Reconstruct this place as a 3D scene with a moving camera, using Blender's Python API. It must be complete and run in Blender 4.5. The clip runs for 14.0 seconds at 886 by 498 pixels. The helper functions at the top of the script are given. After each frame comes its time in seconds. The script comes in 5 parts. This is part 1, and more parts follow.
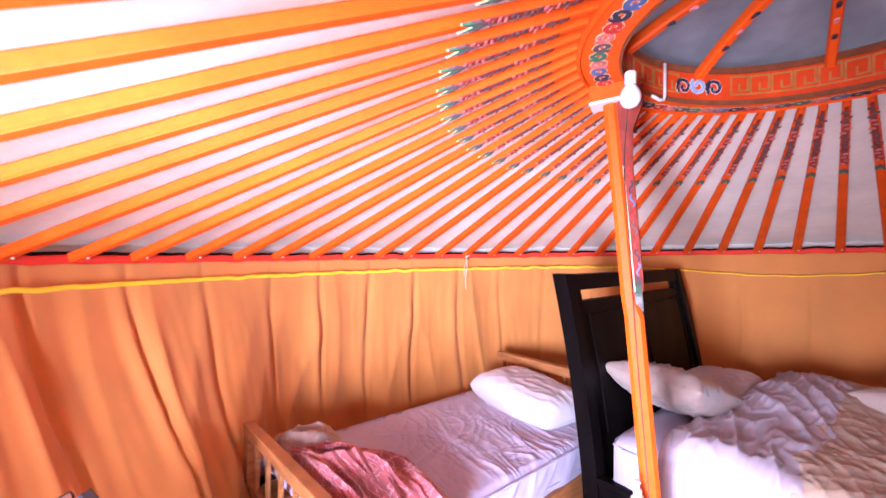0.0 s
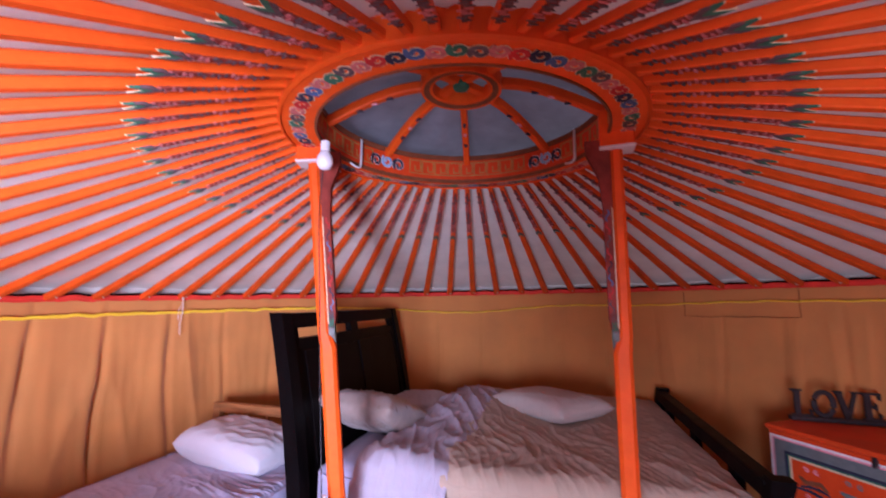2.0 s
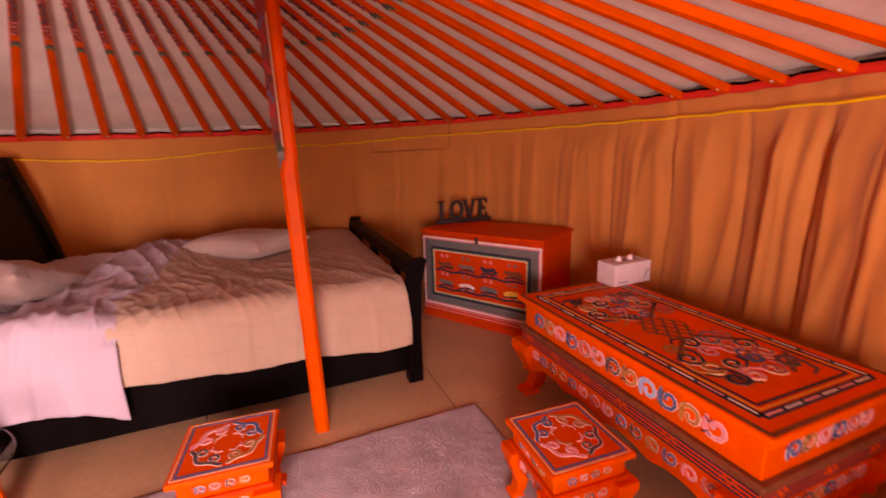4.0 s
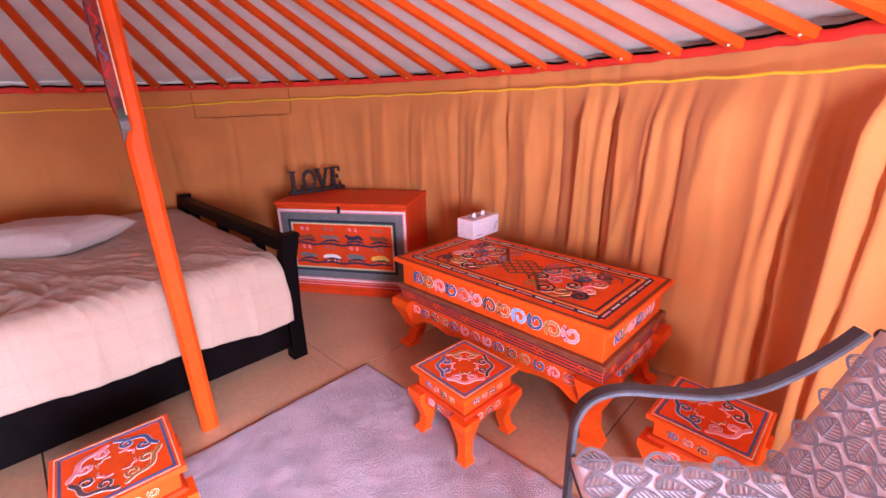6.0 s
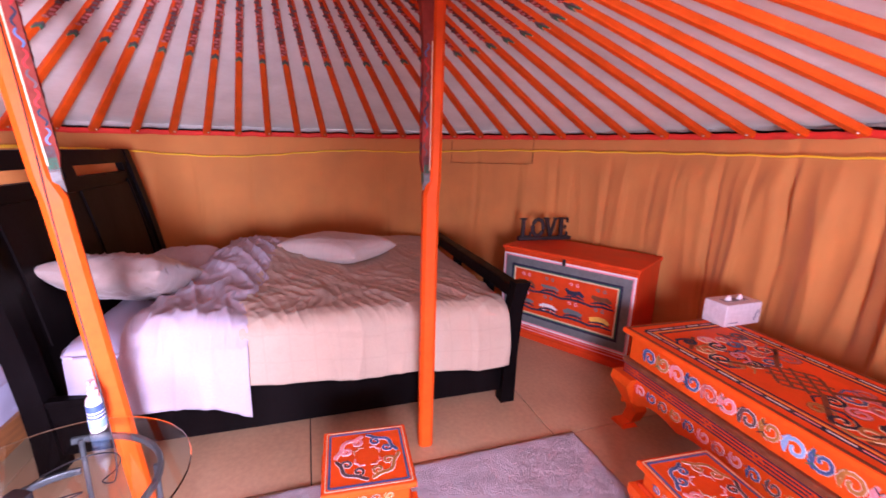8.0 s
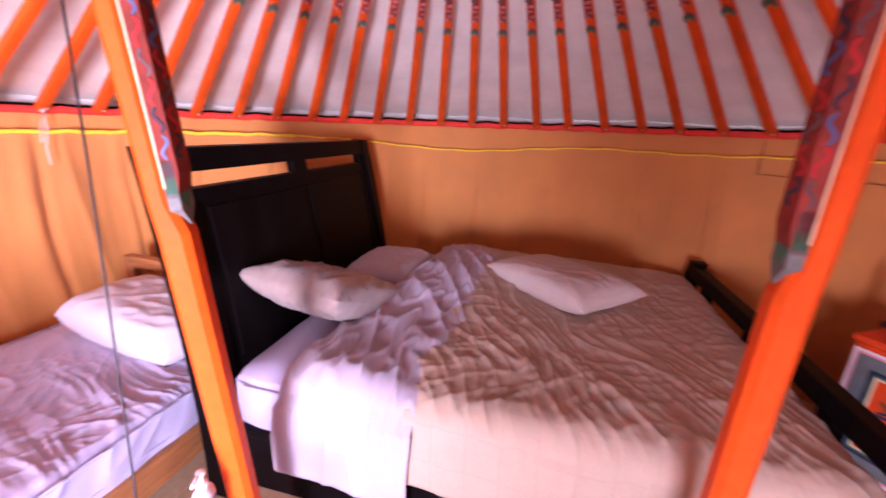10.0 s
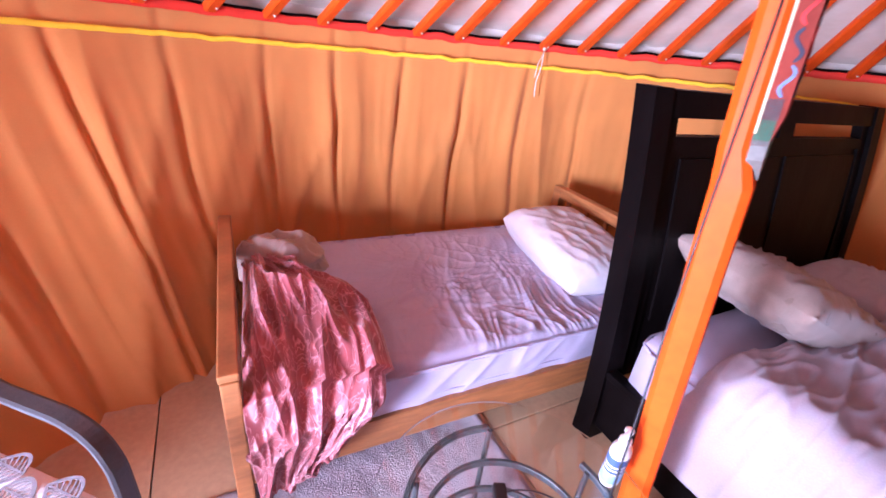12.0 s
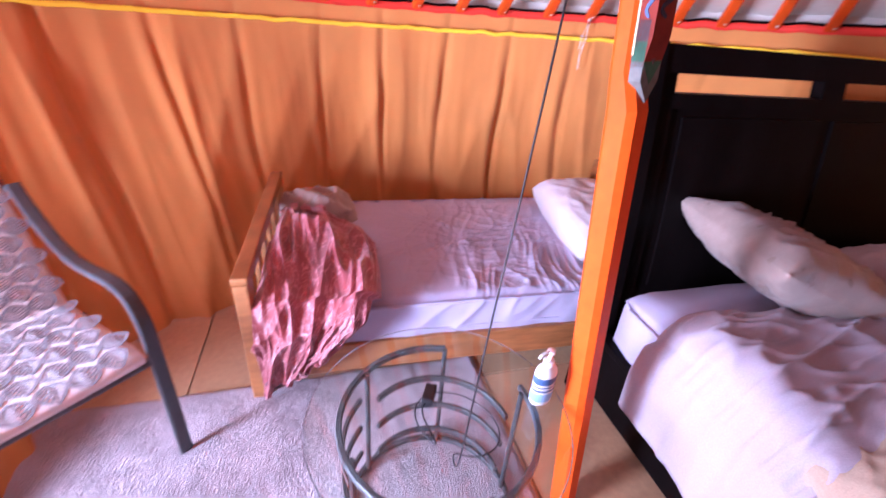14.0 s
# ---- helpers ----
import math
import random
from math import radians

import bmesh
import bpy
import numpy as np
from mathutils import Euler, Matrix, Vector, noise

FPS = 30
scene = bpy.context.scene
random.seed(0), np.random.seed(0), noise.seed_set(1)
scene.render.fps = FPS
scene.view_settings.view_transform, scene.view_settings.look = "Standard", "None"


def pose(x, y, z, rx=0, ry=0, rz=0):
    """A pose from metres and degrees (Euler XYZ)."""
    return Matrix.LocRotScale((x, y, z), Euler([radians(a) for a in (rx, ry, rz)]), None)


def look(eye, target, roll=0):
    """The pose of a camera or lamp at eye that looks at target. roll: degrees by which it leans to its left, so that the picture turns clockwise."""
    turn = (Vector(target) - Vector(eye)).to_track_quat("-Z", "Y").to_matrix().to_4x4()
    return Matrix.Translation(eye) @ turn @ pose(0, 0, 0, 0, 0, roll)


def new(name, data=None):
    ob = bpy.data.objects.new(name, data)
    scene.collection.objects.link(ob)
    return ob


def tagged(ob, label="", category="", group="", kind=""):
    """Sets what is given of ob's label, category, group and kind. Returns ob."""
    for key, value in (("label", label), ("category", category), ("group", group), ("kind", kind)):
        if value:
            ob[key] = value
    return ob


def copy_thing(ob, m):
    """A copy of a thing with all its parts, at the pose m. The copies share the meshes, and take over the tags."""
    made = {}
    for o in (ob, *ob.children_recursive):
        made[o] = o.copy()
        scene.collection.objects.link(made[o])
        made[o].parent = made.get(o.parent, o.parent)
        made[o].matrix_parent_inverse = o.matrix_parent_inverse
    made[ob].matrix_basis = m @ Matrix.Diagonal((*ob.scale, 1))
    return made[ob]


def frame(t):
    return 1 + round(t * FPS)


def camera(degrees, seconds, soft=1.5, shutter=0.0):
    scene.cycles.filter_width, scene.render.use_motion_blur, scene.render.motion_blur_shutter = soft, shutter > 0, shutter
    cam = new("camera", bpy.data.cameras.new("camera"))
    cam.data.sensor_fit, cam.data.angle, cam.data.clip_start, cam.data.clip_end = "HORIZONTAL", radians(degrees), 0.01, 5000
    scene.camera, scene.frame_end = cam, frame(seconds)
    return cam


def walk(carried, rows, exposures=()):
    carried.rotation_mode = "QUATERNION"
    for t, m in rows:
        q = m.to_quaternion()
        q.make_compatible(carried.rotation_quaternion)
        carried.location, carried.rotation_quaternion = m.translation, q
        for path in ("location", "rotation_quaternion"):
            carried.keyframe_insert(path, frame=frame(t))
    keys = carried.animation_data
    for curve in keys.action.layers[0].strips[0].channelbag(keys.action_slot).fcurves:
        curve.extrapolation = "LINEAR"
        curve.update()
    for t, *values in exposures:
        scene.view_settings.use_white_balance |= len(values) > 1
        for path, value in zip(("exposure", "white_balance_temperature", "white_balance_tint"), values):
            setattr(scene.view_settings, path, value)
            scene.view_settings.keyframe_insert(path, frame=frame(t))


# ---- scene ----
cam = camera(93.7, 14.0, soft=1.6, shutter=0.3)
PATH = [
    (0, (0.101, -0.047, 1.489), (-0.018, 1.949, 1.511), 0.6),
    (0.5, (0.053, -0.193, 1.518), (0.062, 1.801, 1.67), -1.8),
    (1, (0.142, -0.237, 1.503), (0.521, 1.696, 1.847), 0.7),
    (1.5, (0.199, -0.266, 1.489), (0.873, 1.567, 1.919), 1.1),
    (2, (0.263, -0.291, 1.459), (1.236, 1.439, 1.706), 0.4),
    (2.5, (0.29, -0.303, 1.404), (1.479, 1.305, 1.37), 0.4),
    (3, (0.336, -0.32, 1.382), (1.736, 1.092, 1.169), -0.3),
    (3.5, (0.361, -0.372, 1.346), (1.99, 0.742, 1.018), -0.9),
    (4, (0.383, -0.461, 1.31), (2.158, 0.345, 0.862), -1.8),
    (4.2, (0.373, -0.444, 1.299), (2.197, 0.2, 0.789), -1.8),
    (6.3, (0.214, -0.238, 1.345), (2.115, -0.217, 0.722), -1.5),
    (6.5, (0.208, -0.232, 1.349), (2.112, -0.164, 0.743), -1.3),
    (7, (0.18, -0.207, 1.387), (2.088, 0.048, 0.842), 0.0),
    (7.5, (0.177, -0.124, 1.412), (2.022, 0.488, 0.943), 1.2),
    (7.7, (0.172, -0.101, 1.416), (1.966, 0.66, 0.966), 1.4),
    (9.8, (0.747, 0.482, 1.517), (1.925, 1.995, 0.948), 3.6),
    (10, (0.797, 0.542, 1.511), (1.785, 2.188, 0.947), 3.6),
    (10.5, (0.809, 0.636, 1.505), (1.028, 2.523, 0.88), 5.0),
    (11, (0.684, 0.647, 1.479), (0.405, 2.485, 0.74), 5.8),
    (11.5, (0.57, 0.654, 1.461), (0.113, 2.422, 0.643), 6.3),
    (12, (0.459, 0.702, 1.433), (-0.041, 2.423, 0.545), 7.1),
    (12.5, (0.387, 0.817, 1.405), (-0.151, 2.508, 0.482), 7.0),
    (13, (0.402, 0.796, 1.419), (-0.184, 2.511, 0.573), 4.9),
    (13.5, (0.56, 0.675, 1.439), (0.123, 2.433, 0.591), 6.5),
    (14, (0.876, 0.664, 1.379), (0.018, 2.198, 0.424), 4.8),
]
EXPOSURES = [
    (0.0, -0.25, 6000, 32), (0.5, -0.6, 6000, 32), (1.0, -0.95, 5900, 32), (1.5, -1.2, 5700, 31), (2.0, -1.25, 5700, 36), (2.5, -0.9, 6000, 44),
    (3.0, -0.95, 7500, 54), (3.5, -1.2, 9700, 66), (4.2, -1.25, 11600, 76), (6.3, -0.28, 5900, 42), (7.0, -0.42, 6100, 45), (7.7, -0.5, 6200, 50),
    (9.8, -0.45, 6500, 54), (10.5, -0.2, 5700, 36), (11.0, -0.35, 5700, 34), (12.5, -0.52, 5800, 38), (13.0, -0.52, 5600, 36), (14.0, -0.6, 5600, 36),
]
walk(cam, [(t, look(eye, target, roll)) for t, eye, target, roll in PATH], EXPOSURES)


# ---- world and light ----
world = bpy.data.worlds.new("sky_world")
scene.world = world
world.use_nodes = True
_sky = world.node_tree.nodes.new("ShaderNodeTexSky")
_sky.sky_type = "NISHITA"
_sky.sun_disc = False
_sky.sun_elevation = radians(52)
_sky.sun_rotation = radians(140)
world.node_tree.links.new(_sky.outputs[0], world.node_tree.nodes["Background"].inputs[0])
world.node_tree.nodes["Background"].inputs[1].default_value = 0.12

_sun = bpy.data.lights.new("sun", "SUN")
_sun.energy, _sun.angle, _sun.color = 3.0, radians(0.5), (1.0, 0.95, 0.88)
sun = new("sun", _sun)
sun.matrix_world = look((6, -8, 10), (0, 0, 0))

CX, CY = 1.17, 1.17          # middle of the tent
RW = 2.86                    # radius of the hangings
DOOR_A, DOOR_B = 219.0, 238.0  # the doorway, degrees round the tent


def ring_point(az, r, z=0.0):
    a = radians(az)
    return Vector((CX + r * math.cos(a), CY + r * math.sin(a), z))


def rim_z(az):
    return 1.515 + 0.075 * math.cos(radians(az + 20))


# area lamps stand in for doorway daylight: left, right, downward; far wall kept dim
for _az, _z, _wide, _high, _watts, _turn, _up, _spread in (
        (227.0, 0.80, 0.50, 1.10, 205, 86, 6, 90),
        (230.0, 0.80, 0.50, 1.10, 80, -10, 14, 92),
        (228.5, 0.90, 0.80, 0.80, 64, 40, -22, 84)):
    _day = bpy.data.lights.new("doorway_daylight", "AREA")
    _day.shape, _day.size, _day.size_y, _day.energy, _day.color = "RECTANGLE", _wide, _high, _watts, (0.76, 0.84, 1.0)
    _day.spread = radians(_spread)
    _eye = ring_point(_az, 2.88, _z)
    _dir = Vector((math.cos(radians(_turn)), math.sin(radians(_turn)), math.tan(radians(_up))))
    new("doorway_daylight", _day).matrix_world = look(_eye, _eye + _dir)


# ---- materials ----
def mat(name, col, rough=0.6, var=0.12, scale=6.0, bump=0.1, bscale=60.0, metallic=0.0, sheen=0.0, fleck=None, coat=0.0, translucent=0.0, stretch=(1, 1, 1), rnd=0.0):
    m = bpy.data.materials.new(name)
    m.use_nodes = True
    nt = m.node_tree
    b = nt.nodes["Principled BSDF"]
    b.inputs["Roughness"].default_value = rough
    b.inputs["Metallic"].default_value = metallic
    b.inputs["Sheen Weight"].default_value = sheen
    b.inputs["Coat Weight"].default_value = coat
    tc = nt.nodes.new("ShaderNodeTexCoord")
    mp = nt.nodes.new("ShaderNodeMapping")
    mp.inputs["Scale"].default_value = stretch
    nt.links.new(tc.outputs["Object"], mp.inputs["Vector"])
    n1 = nt.nodes.new("ShaderNodeTexNoise")
    n1.inputs["Scale"].default_value = scale
    n1.inputs["Detail"].default_value = 5
    nt.links.new(mp.outputs[0], n1.inputs["Vector"])
    n2 = nt.nodes.new("ShaderNodeTexNoise")
    n2.inputs["Scale"].default_value = bscale
    n2.inputs["Detail"].default_value = 3
    nt.links.new(mp.outputs[0], n2.inputs["Vector"])
    ramp = nt.nodes.new("ShaderNodeValToRGB")
    lo = [max(0.0, c * (1 - var)) for c in col]
    hi = [min(1.0, c * (1 + var)) for c in col]
    if fleck:
        hi = list(fleck)
    ramp.color_ramp.elements[0].position, ramp.color_ramp.elements[1].position = 0.3, 0.72
    ramp.color_ramp.elements[0].color = (*lo, 1)
    ramp.color_ramp.elements[1].color = (*hi, 1)
    nt.links.new(n1.outputs["Fac"], ramp.inputs[0])
    mix = nt.nodes.new("ShaderNodeMixRGB")
    mix.blend_type = "OVERLAY"
    mix.inputs[0].default_value = 0.18
    nt.links.new(ramp.outputs[0], mix.inputs[1])
    nt.links.new(n2.outputs["Fac"], mix.inputs[2])
    out = mix.outputs[0]
    if rnd:
        oi = nt.nodes.new("ShaderNodeObjectInfo")
        hs = nt.nodes.new("ShaderNodeHueSaturation")
        mr = nt.nodes.new("ShaderNodeMapRange")
        mr.inputs[3].default_value, mr.inputs[4].default_value = 1 - rnd, 1 + rnd
        nt.links.new(oi.outputs["Random"], mr.inputs[0])
        nt.links.new(mr.outputs[0], hs.inputs["Value"])
        nt.links.new(out, hs.inputs["Color"])
        out = hs.outputs[0]
    nt.links.new(out, b.inputs["Base Color"])
    rr = nt.nodes.new("ShaderNodeMapRange")
    rr.inputs[3].default_value, rr.inputs[4].default_value = max(0.02, rough - 0.1), min(1, rough + 0.12)
    nt.links.new(n1.outputs["Fac"], rr.inputs[0])
    nt.links.new(rr.outputs[0], b.inputs["Roughness"])
    if bump:
        bp = nt.nodes.new("ShaderNodeBump")
        bp.inputs["Strength"].default_value = bump
        bp.inputs["Distance"].default_value = 0.004
        nt.links.new(n2.outputs["Fac"], bp.inputs["Height"])
        nt.links.new(bp.outputs[0], b.inputs["Normal"])
    if translucent:
        tr = nt.nodes.new("ShaderNodeBsdfTranslucent")
        nt.links.new(out, tr.inputs["Color"])
        ms = nt.nodes.new("ShaderNodeMixShader")
        ms.inputs[0].default_value = translucent
        nt.links.new(b.outputs[0], ms.inputs[1])
        nt.links.new(tr.outputs[0], ms.inputs[2])
        nt.links.new(ms.outputs[0], nt.nodes["Material Output"].inputs["Surface"])
    return m


M_ORANGE = mat("orange_paint", (0.80, 0.096, 0.005), 0.5, 0.14, 5, 0.12, 45, rnd=0.1)
M_RED = mat("red_orange_paint", (0.68, 0.065, 0.010), 0.4, 0.15, 5, 0.12, 45)
for _m in (M_ORANGE, M_RED):
    _m.node_tree.nodes["Principled BSDF"].inputs["Specular IOR Level"].default_value = 0.14
M_DRED = mat("crimson_paint", (0.55, 0.035, 0.03), 0.5, 0.15, 8, 0.1, 60)
M_PINK = mat("pink_paint", (0.82, 0.30, 0.33), 0.5, 0.15, 20, 0.05)
M_WHITE = mat("white_paint", (0.8, 0.76, 0.72), 0.5, 0.06, 20, 0.05)
M_CREAM = mat("cream_paint", (0.75, 0.58, 0.33), 0.5, 0.1, 20, 0.05)
M_BLUE = mat("blue_paint", (0.05, 0.11, 0.26), 0.5, 0.2, 20, 0.05)
M_LBLUE = mat("light_blue_paint", (0.25, 0.45, 0.68), 0.5, 0.15, 20, 0.05)
M_NAVY = mat("navy_paint", (0.035, 0.035, 0.06), 0.5, 0.2, 20, 0.05)
M_GREEN = mat("green_paint", (0.05, 0.17, 0.10), 0.5, 0.2, 20, 0.05)
M_GREYP = mat("grey_green_paint", (0.14, 0.16, 0.15), 0.5, 0.15, 20, 0.05)
M_YELLOWP = mat("yellow_paint", (0.78, 0.45, 0.06), 0.5, 0.15, 20, 0.05)
M_BROWNP = mat("brown_paint", (0.22, 0.07, 0.03), 0.5, 0.2, 20, 0.05)
M_GOLD = mat("dull_gold_paint", (0.46, 0.19, 0.035), 0.5, 0.2, 20, 0.05)
M_DUSK = mat("dusky_rose_paint", (0.58, 0.17, 0.15), 0.5, 0.3, 30, 0.08)
M_SLATE = mat("slate_grey_paint", (0.13, 0.085, 0.085), 0.5, 0.3, 30, 0.08)
M_PALE = mat("pale_grey_paint", (0.17, 0.17, 0.15), 0.5, 0.15, 30, 0.05)
M_BRACE = mat("dull_red_paint", (0.25, 0.045, 0.03), 0.85, 0.25, 14, 0.1, 60)
for _m in (M_BRACE, M_NAVY, M_BROWNP, M_GREEN, M_DRED, M_SLATE, M_PALE, M_DUSK):
    _m.node_tree.nodes["Principled BSDF"].inputs["Specular IOR Level"].default_value = 0.12
M_CURTAIN = mat("tan_cotton_hanging", (0.60, 0.232, 0.052), 0.85, 0.1, 3, 0.25, 420, sheen=0.15)
M_FELT = mat("white_canvas", (0.79, 0.74, 0.63), 0.9, 0.08, 4, 0.5, 24, translucent=0.12)
M_OUTER = mat("outer_canvas", (0.7, 0.66, 0.6), 0.9, 0.06, 4, 0.3, 80)
M_PLASTIC = mat("grey_plastic_sheet", (0.24, 0.25, 0.27), 0.35, 0.2, 5, 0.5, 14, translucent=0.35)
M_REDBAND = mat("red_ribbon", (0.74, 0.035, 0.012), 0.7, 0.12, 10, 0.2, 300)
M_YELBAND = mat("yellow_ribbon", (0.95, 0.60, 0.02), 0.6, 0.1, 10, 0.2, 300)
M_FLOOR = mat("beige_floor_board", (0.52, 0.33, 0.18), 0.42, 0.12, 2.5, 0.08, 40, rnd=0.05)
M_JOINT = mat("dark_floor_joint", (0.06, 0.04, 0.03), 0.8)
M_BLACKWOOD = mat("black_brown_wood", (0.0045, 0.003, 0.003), 0.42, 0.35, 9, 0.1, 60, coat=0.0, stretch=(1, 1, 0.25))
M_BLACKWOOD.node_tree.nodes["Principled BSDF"].inputs["Specular IOR Level"].default_value = 0.045
M_PINE = mat("orange_pine_wood", (0.36, 0.14, 0.045), 0.42, 0.28, 7, 0.12, 60, coat=0.1, stretch=(1, 1, 6))
M_SHEET = mat("white_bed_sheet", (0.47, 0.445, 0.59), 0.8, 0.05, 4, 0.2, 300, sheen=0.1)
M_LINEN = mat("white_duvet_lining", (0.44, 0.395, 0.45), 0.8, 0.05, 4, 0.2, 280, sheen=0.1)
M_PILLOW = mat("white_pillowcase", (0.60, 0.56, 0.58), 0.8, 0.04, 5, 0.2, 250, sheen=0.1)
M_SATIN = mat("beige_satin", (0.31, 0.235, 0.195), 0.30, 0.16, 14, 0.15, 200, sheen=0.25)
M_CHAIRMETAL = mat("dark_grey_metal", (0.07, 0.075, 0.08), 0.45, 0.15, 12, 0.15, 160, metallic=0.35)
M_WHITEPL = mat("white_plastic", (0.82, 0.81, 0.8), 0.35, 0.04, 10, 0.03)
M_BLACKPL = mat("black_plastic", (0.012, 0.012, 0.013), 0.4, 0.2, 10, 0.03)
M_CORD = mat("white_cord", (0.75, 0.68, 0.58), 0.8, 0.1, 60, 0.2)
M_BULB = mat("white_glass_bulb", (0.86, 0.84, 0.84), 0.2, 0.02, 6, 0.0)
M_CARD = mat("tissue_box_card", (0.72, 0.66, 0.66), 0.6, 0.08, 30, 0.05)
M_TISSUE = mat("tissue_paper", (0.85, 0.83, 0.82), 0.85, 0.04, 20, 0.2)
M_CARDGREY = mat("tissue_box_print", (0.30, 0.28, 0.34), 0.6, 0.12, 40, 0.05)
M_GROUND = mat("dry_ground", (0.34, 0.29, 0.22), 0.95, 0.2, 0.8, 0.4, 20)
M_LOVE = mat("dark_wood_sign", (0.022, 0.014, 0.014), 0.55, 0.3, 20, 0.1)


def plaid(name, base, line_col, cell):
    m = mat(name, base, 0.82, 0.05, 5, 0.2, 280, sheen=0.1)
    nt = m.node_tree
    b = nt.nodes["Principled BSDF"]
    src = b.inputs["Base Color"].links[0].from_socket
    uv = nt.nodes.new("ShaderNodeUVMap")
    sx = nt.nodes.new("ShaderNodeSeparateXYZ")
    nt.links.new(uv.outputs[0], sx.inputs[0])
    best = None
    for i in (0, 1):
        mul = nt.nodes.new("ShaderNodeMath")
        mul.operation = "MULTIPLY"
        mul.inputs[1].default_value = 1.0 / cell
        nt.links.new(sx.outputs[i], mul.inputs[0])
        fr = nt.nodes.new("ShaderNodeMath")
        fr.operation = "FRACT"
        nt.links.new(mul.outputs[0], fr.inputs[0])
        lt = nt.nodes.new("ShaderNodeMath")
        lt.operation = "LESS_THAN"
        lt.inputs[1].default_value = 0.07
        nt.links.new(fr.outputs[0], lt.inputs[0])
        if best is None:
            best = lt
        else:
            mx = nt.nodes.new("ShaderNodeMath")
            mx.operation = "MAXIMUM"
            nt.links.new(best.outputs[0], mx.inputs[0])
            nt.links.new(lt.outputs[0], mx.inputs[1])
            best = mx
    fac = nt.nodes.new("ShaderNodeMath")
    fac.operation = "MULTIPLY"
    fac.inputs[1].default_value = 0.17
    nt.links.new(best.outputs[0], fac.inputs[0])
    mix = nt.nodes.new("ShaderNodeMixRGB")
    nt.links.new(fac.outputs[0], mix.inputs[0])
    nt.links.new(src, mix.inputs[1])
    mix.inputs[2].default_value = (*line_col, 1)
    nt.links.new(mix.outputs[0], b.inputs["Base Color"])
    return m


M_DUVET = plaid("cream_checked_duvet", (0.47, 0.36, 0.255), (0.36, 0.27, 0.19), 0.115)
M_PLAID = plaid("cream_checked_pillowcase", (0.56, 0.48, 0.41), (0.36, 0.28, 0.21), 0.09)


def rug_material():
    m = mat("grey_shag_rug", (0.47, 0.41, 0.44), 0.95, 0.26, 7, 1.0, 170, sheen=0.3)
    nt = m.node_tree
    for n in nt.nodes:
        if n.type == "BUMP":
            n.inputs["Distance"].default_value = 0.012
    return m


M_RUG = rug_material()


def paisley_material():
    m = mat("pink_velvet_print", (0.32, 0.072, 0.082), 0.36, 0.4, 6, 0.1, 120, sheen=0.35)
    nt = m.node_tree
    b = nt.nodes["Principled BSDF"]
    src = b.inputs["Base Color"].links[0].from_socket
    uv = nt.nodes.new("ShaderNodeUVMap")
    w = nt.nodes.new("ShaderNodeTexNoise")
    w.inputs["Scale"].default_value = 11.0
    w.inputs["Distortion"].default_value = 2.5
    w.inputs["Detail"].default_value = 1.0
    nt.links.new(uv.outputs[0], w.inputs["Vector"])
    r = nt.nodes.new("ShaderNodeValToRGB")
    for p_, c_ in ((0.44, 0.0), (0.49, 0.8), (0.54, 0.0)):
        e_ = r.color_ramp.elements.new(p_)
        e_.color = (c_, c_, c_, 1)
    r.color_ramp.elements[0].color = (0, 0, 0, 1)
    r.color_ramp.elements[-1].color = (0.1, 0.1, 0.1, 1)
    nt.links.new(w.outputs["Fac"], r.inputs[0])
    mix = nt.nodes.new("ShaderNodeMixRGB")
    nt.links.new(r.outputs[0], mix.inputs[0])
    nt.links.new(src, mix.inputs[1])
    mix.inputs[2].default_value = (0.66, 0.30, 0.33, 1)
    nt.links.new(mix.outputs[0], b.inputs["Base Color"])
    return m


M_VELVET = paisley_material()


M_FABRIC = mat("grey_white_leaf_fabric", (0.82, 0.79, 0.79), 0.85, 0.1, 8, 0.2, 260)
M_LEAF = mat("grey_leaf_print", (0.24, 0.23, 0.25), 0.85, 0.05, 10, 0.2, 260)


def glass_material():
    m = bpy.data.materials.new("clear_table_glass")
    m.use_nodes = True
    b = m.node_tree.nodes["Principled BSDF"]
    b.inputs["Base Color"].default_value = (0.90, 0.97, 0.95, 1)
    b.inputs["Roughness"].default_value = 0.02
    b.inputs["Transmission Weight"].default_value = 1.0
    b.inputs["IOR"].default_value = 1.45
    return m


M_GLASS = glass_material()


# ---- building helpers ----
def mesh_from(bm, name):
    me = bpy.data.meshes.new(name)
    bm.to_mesh(me)
    bm.free()
    return me


def part(name, bm, material, parent, label="", smooth=False, m=None):
    me = bm if isinstance(bm, bpy.types.Mesh) else mesh_from(bm, name)
    if not me.materials:
        me.materials.append(material)
    if smooth:
        me.shade_smooth()
    ob = new(name, me)
    ob.parent = parent
    if m is not None:
        ob.matrix_basis = m
    if label:
        tagged(ob, label)
    return ob


def thing(name, m, label, category, group="", kind=""):
    ob = new(name)
    ob.empty_display_size = 0.1
    ob.matrix_basis = m
    return tagged(ob, label, category, group, kind)


def axes(o, x, up=(0, 0, 1)):
    """A pose at o whose x axis points along x and whose z axis is close to up."""
    x = Vector(x).normalized()
    y = Vector(up).cross(x).normalized()
    z = x.cross(y)
    m = Matrix((x, y, z)).transposed().to_4x4()
    m.translation = Vector(o)
    return m


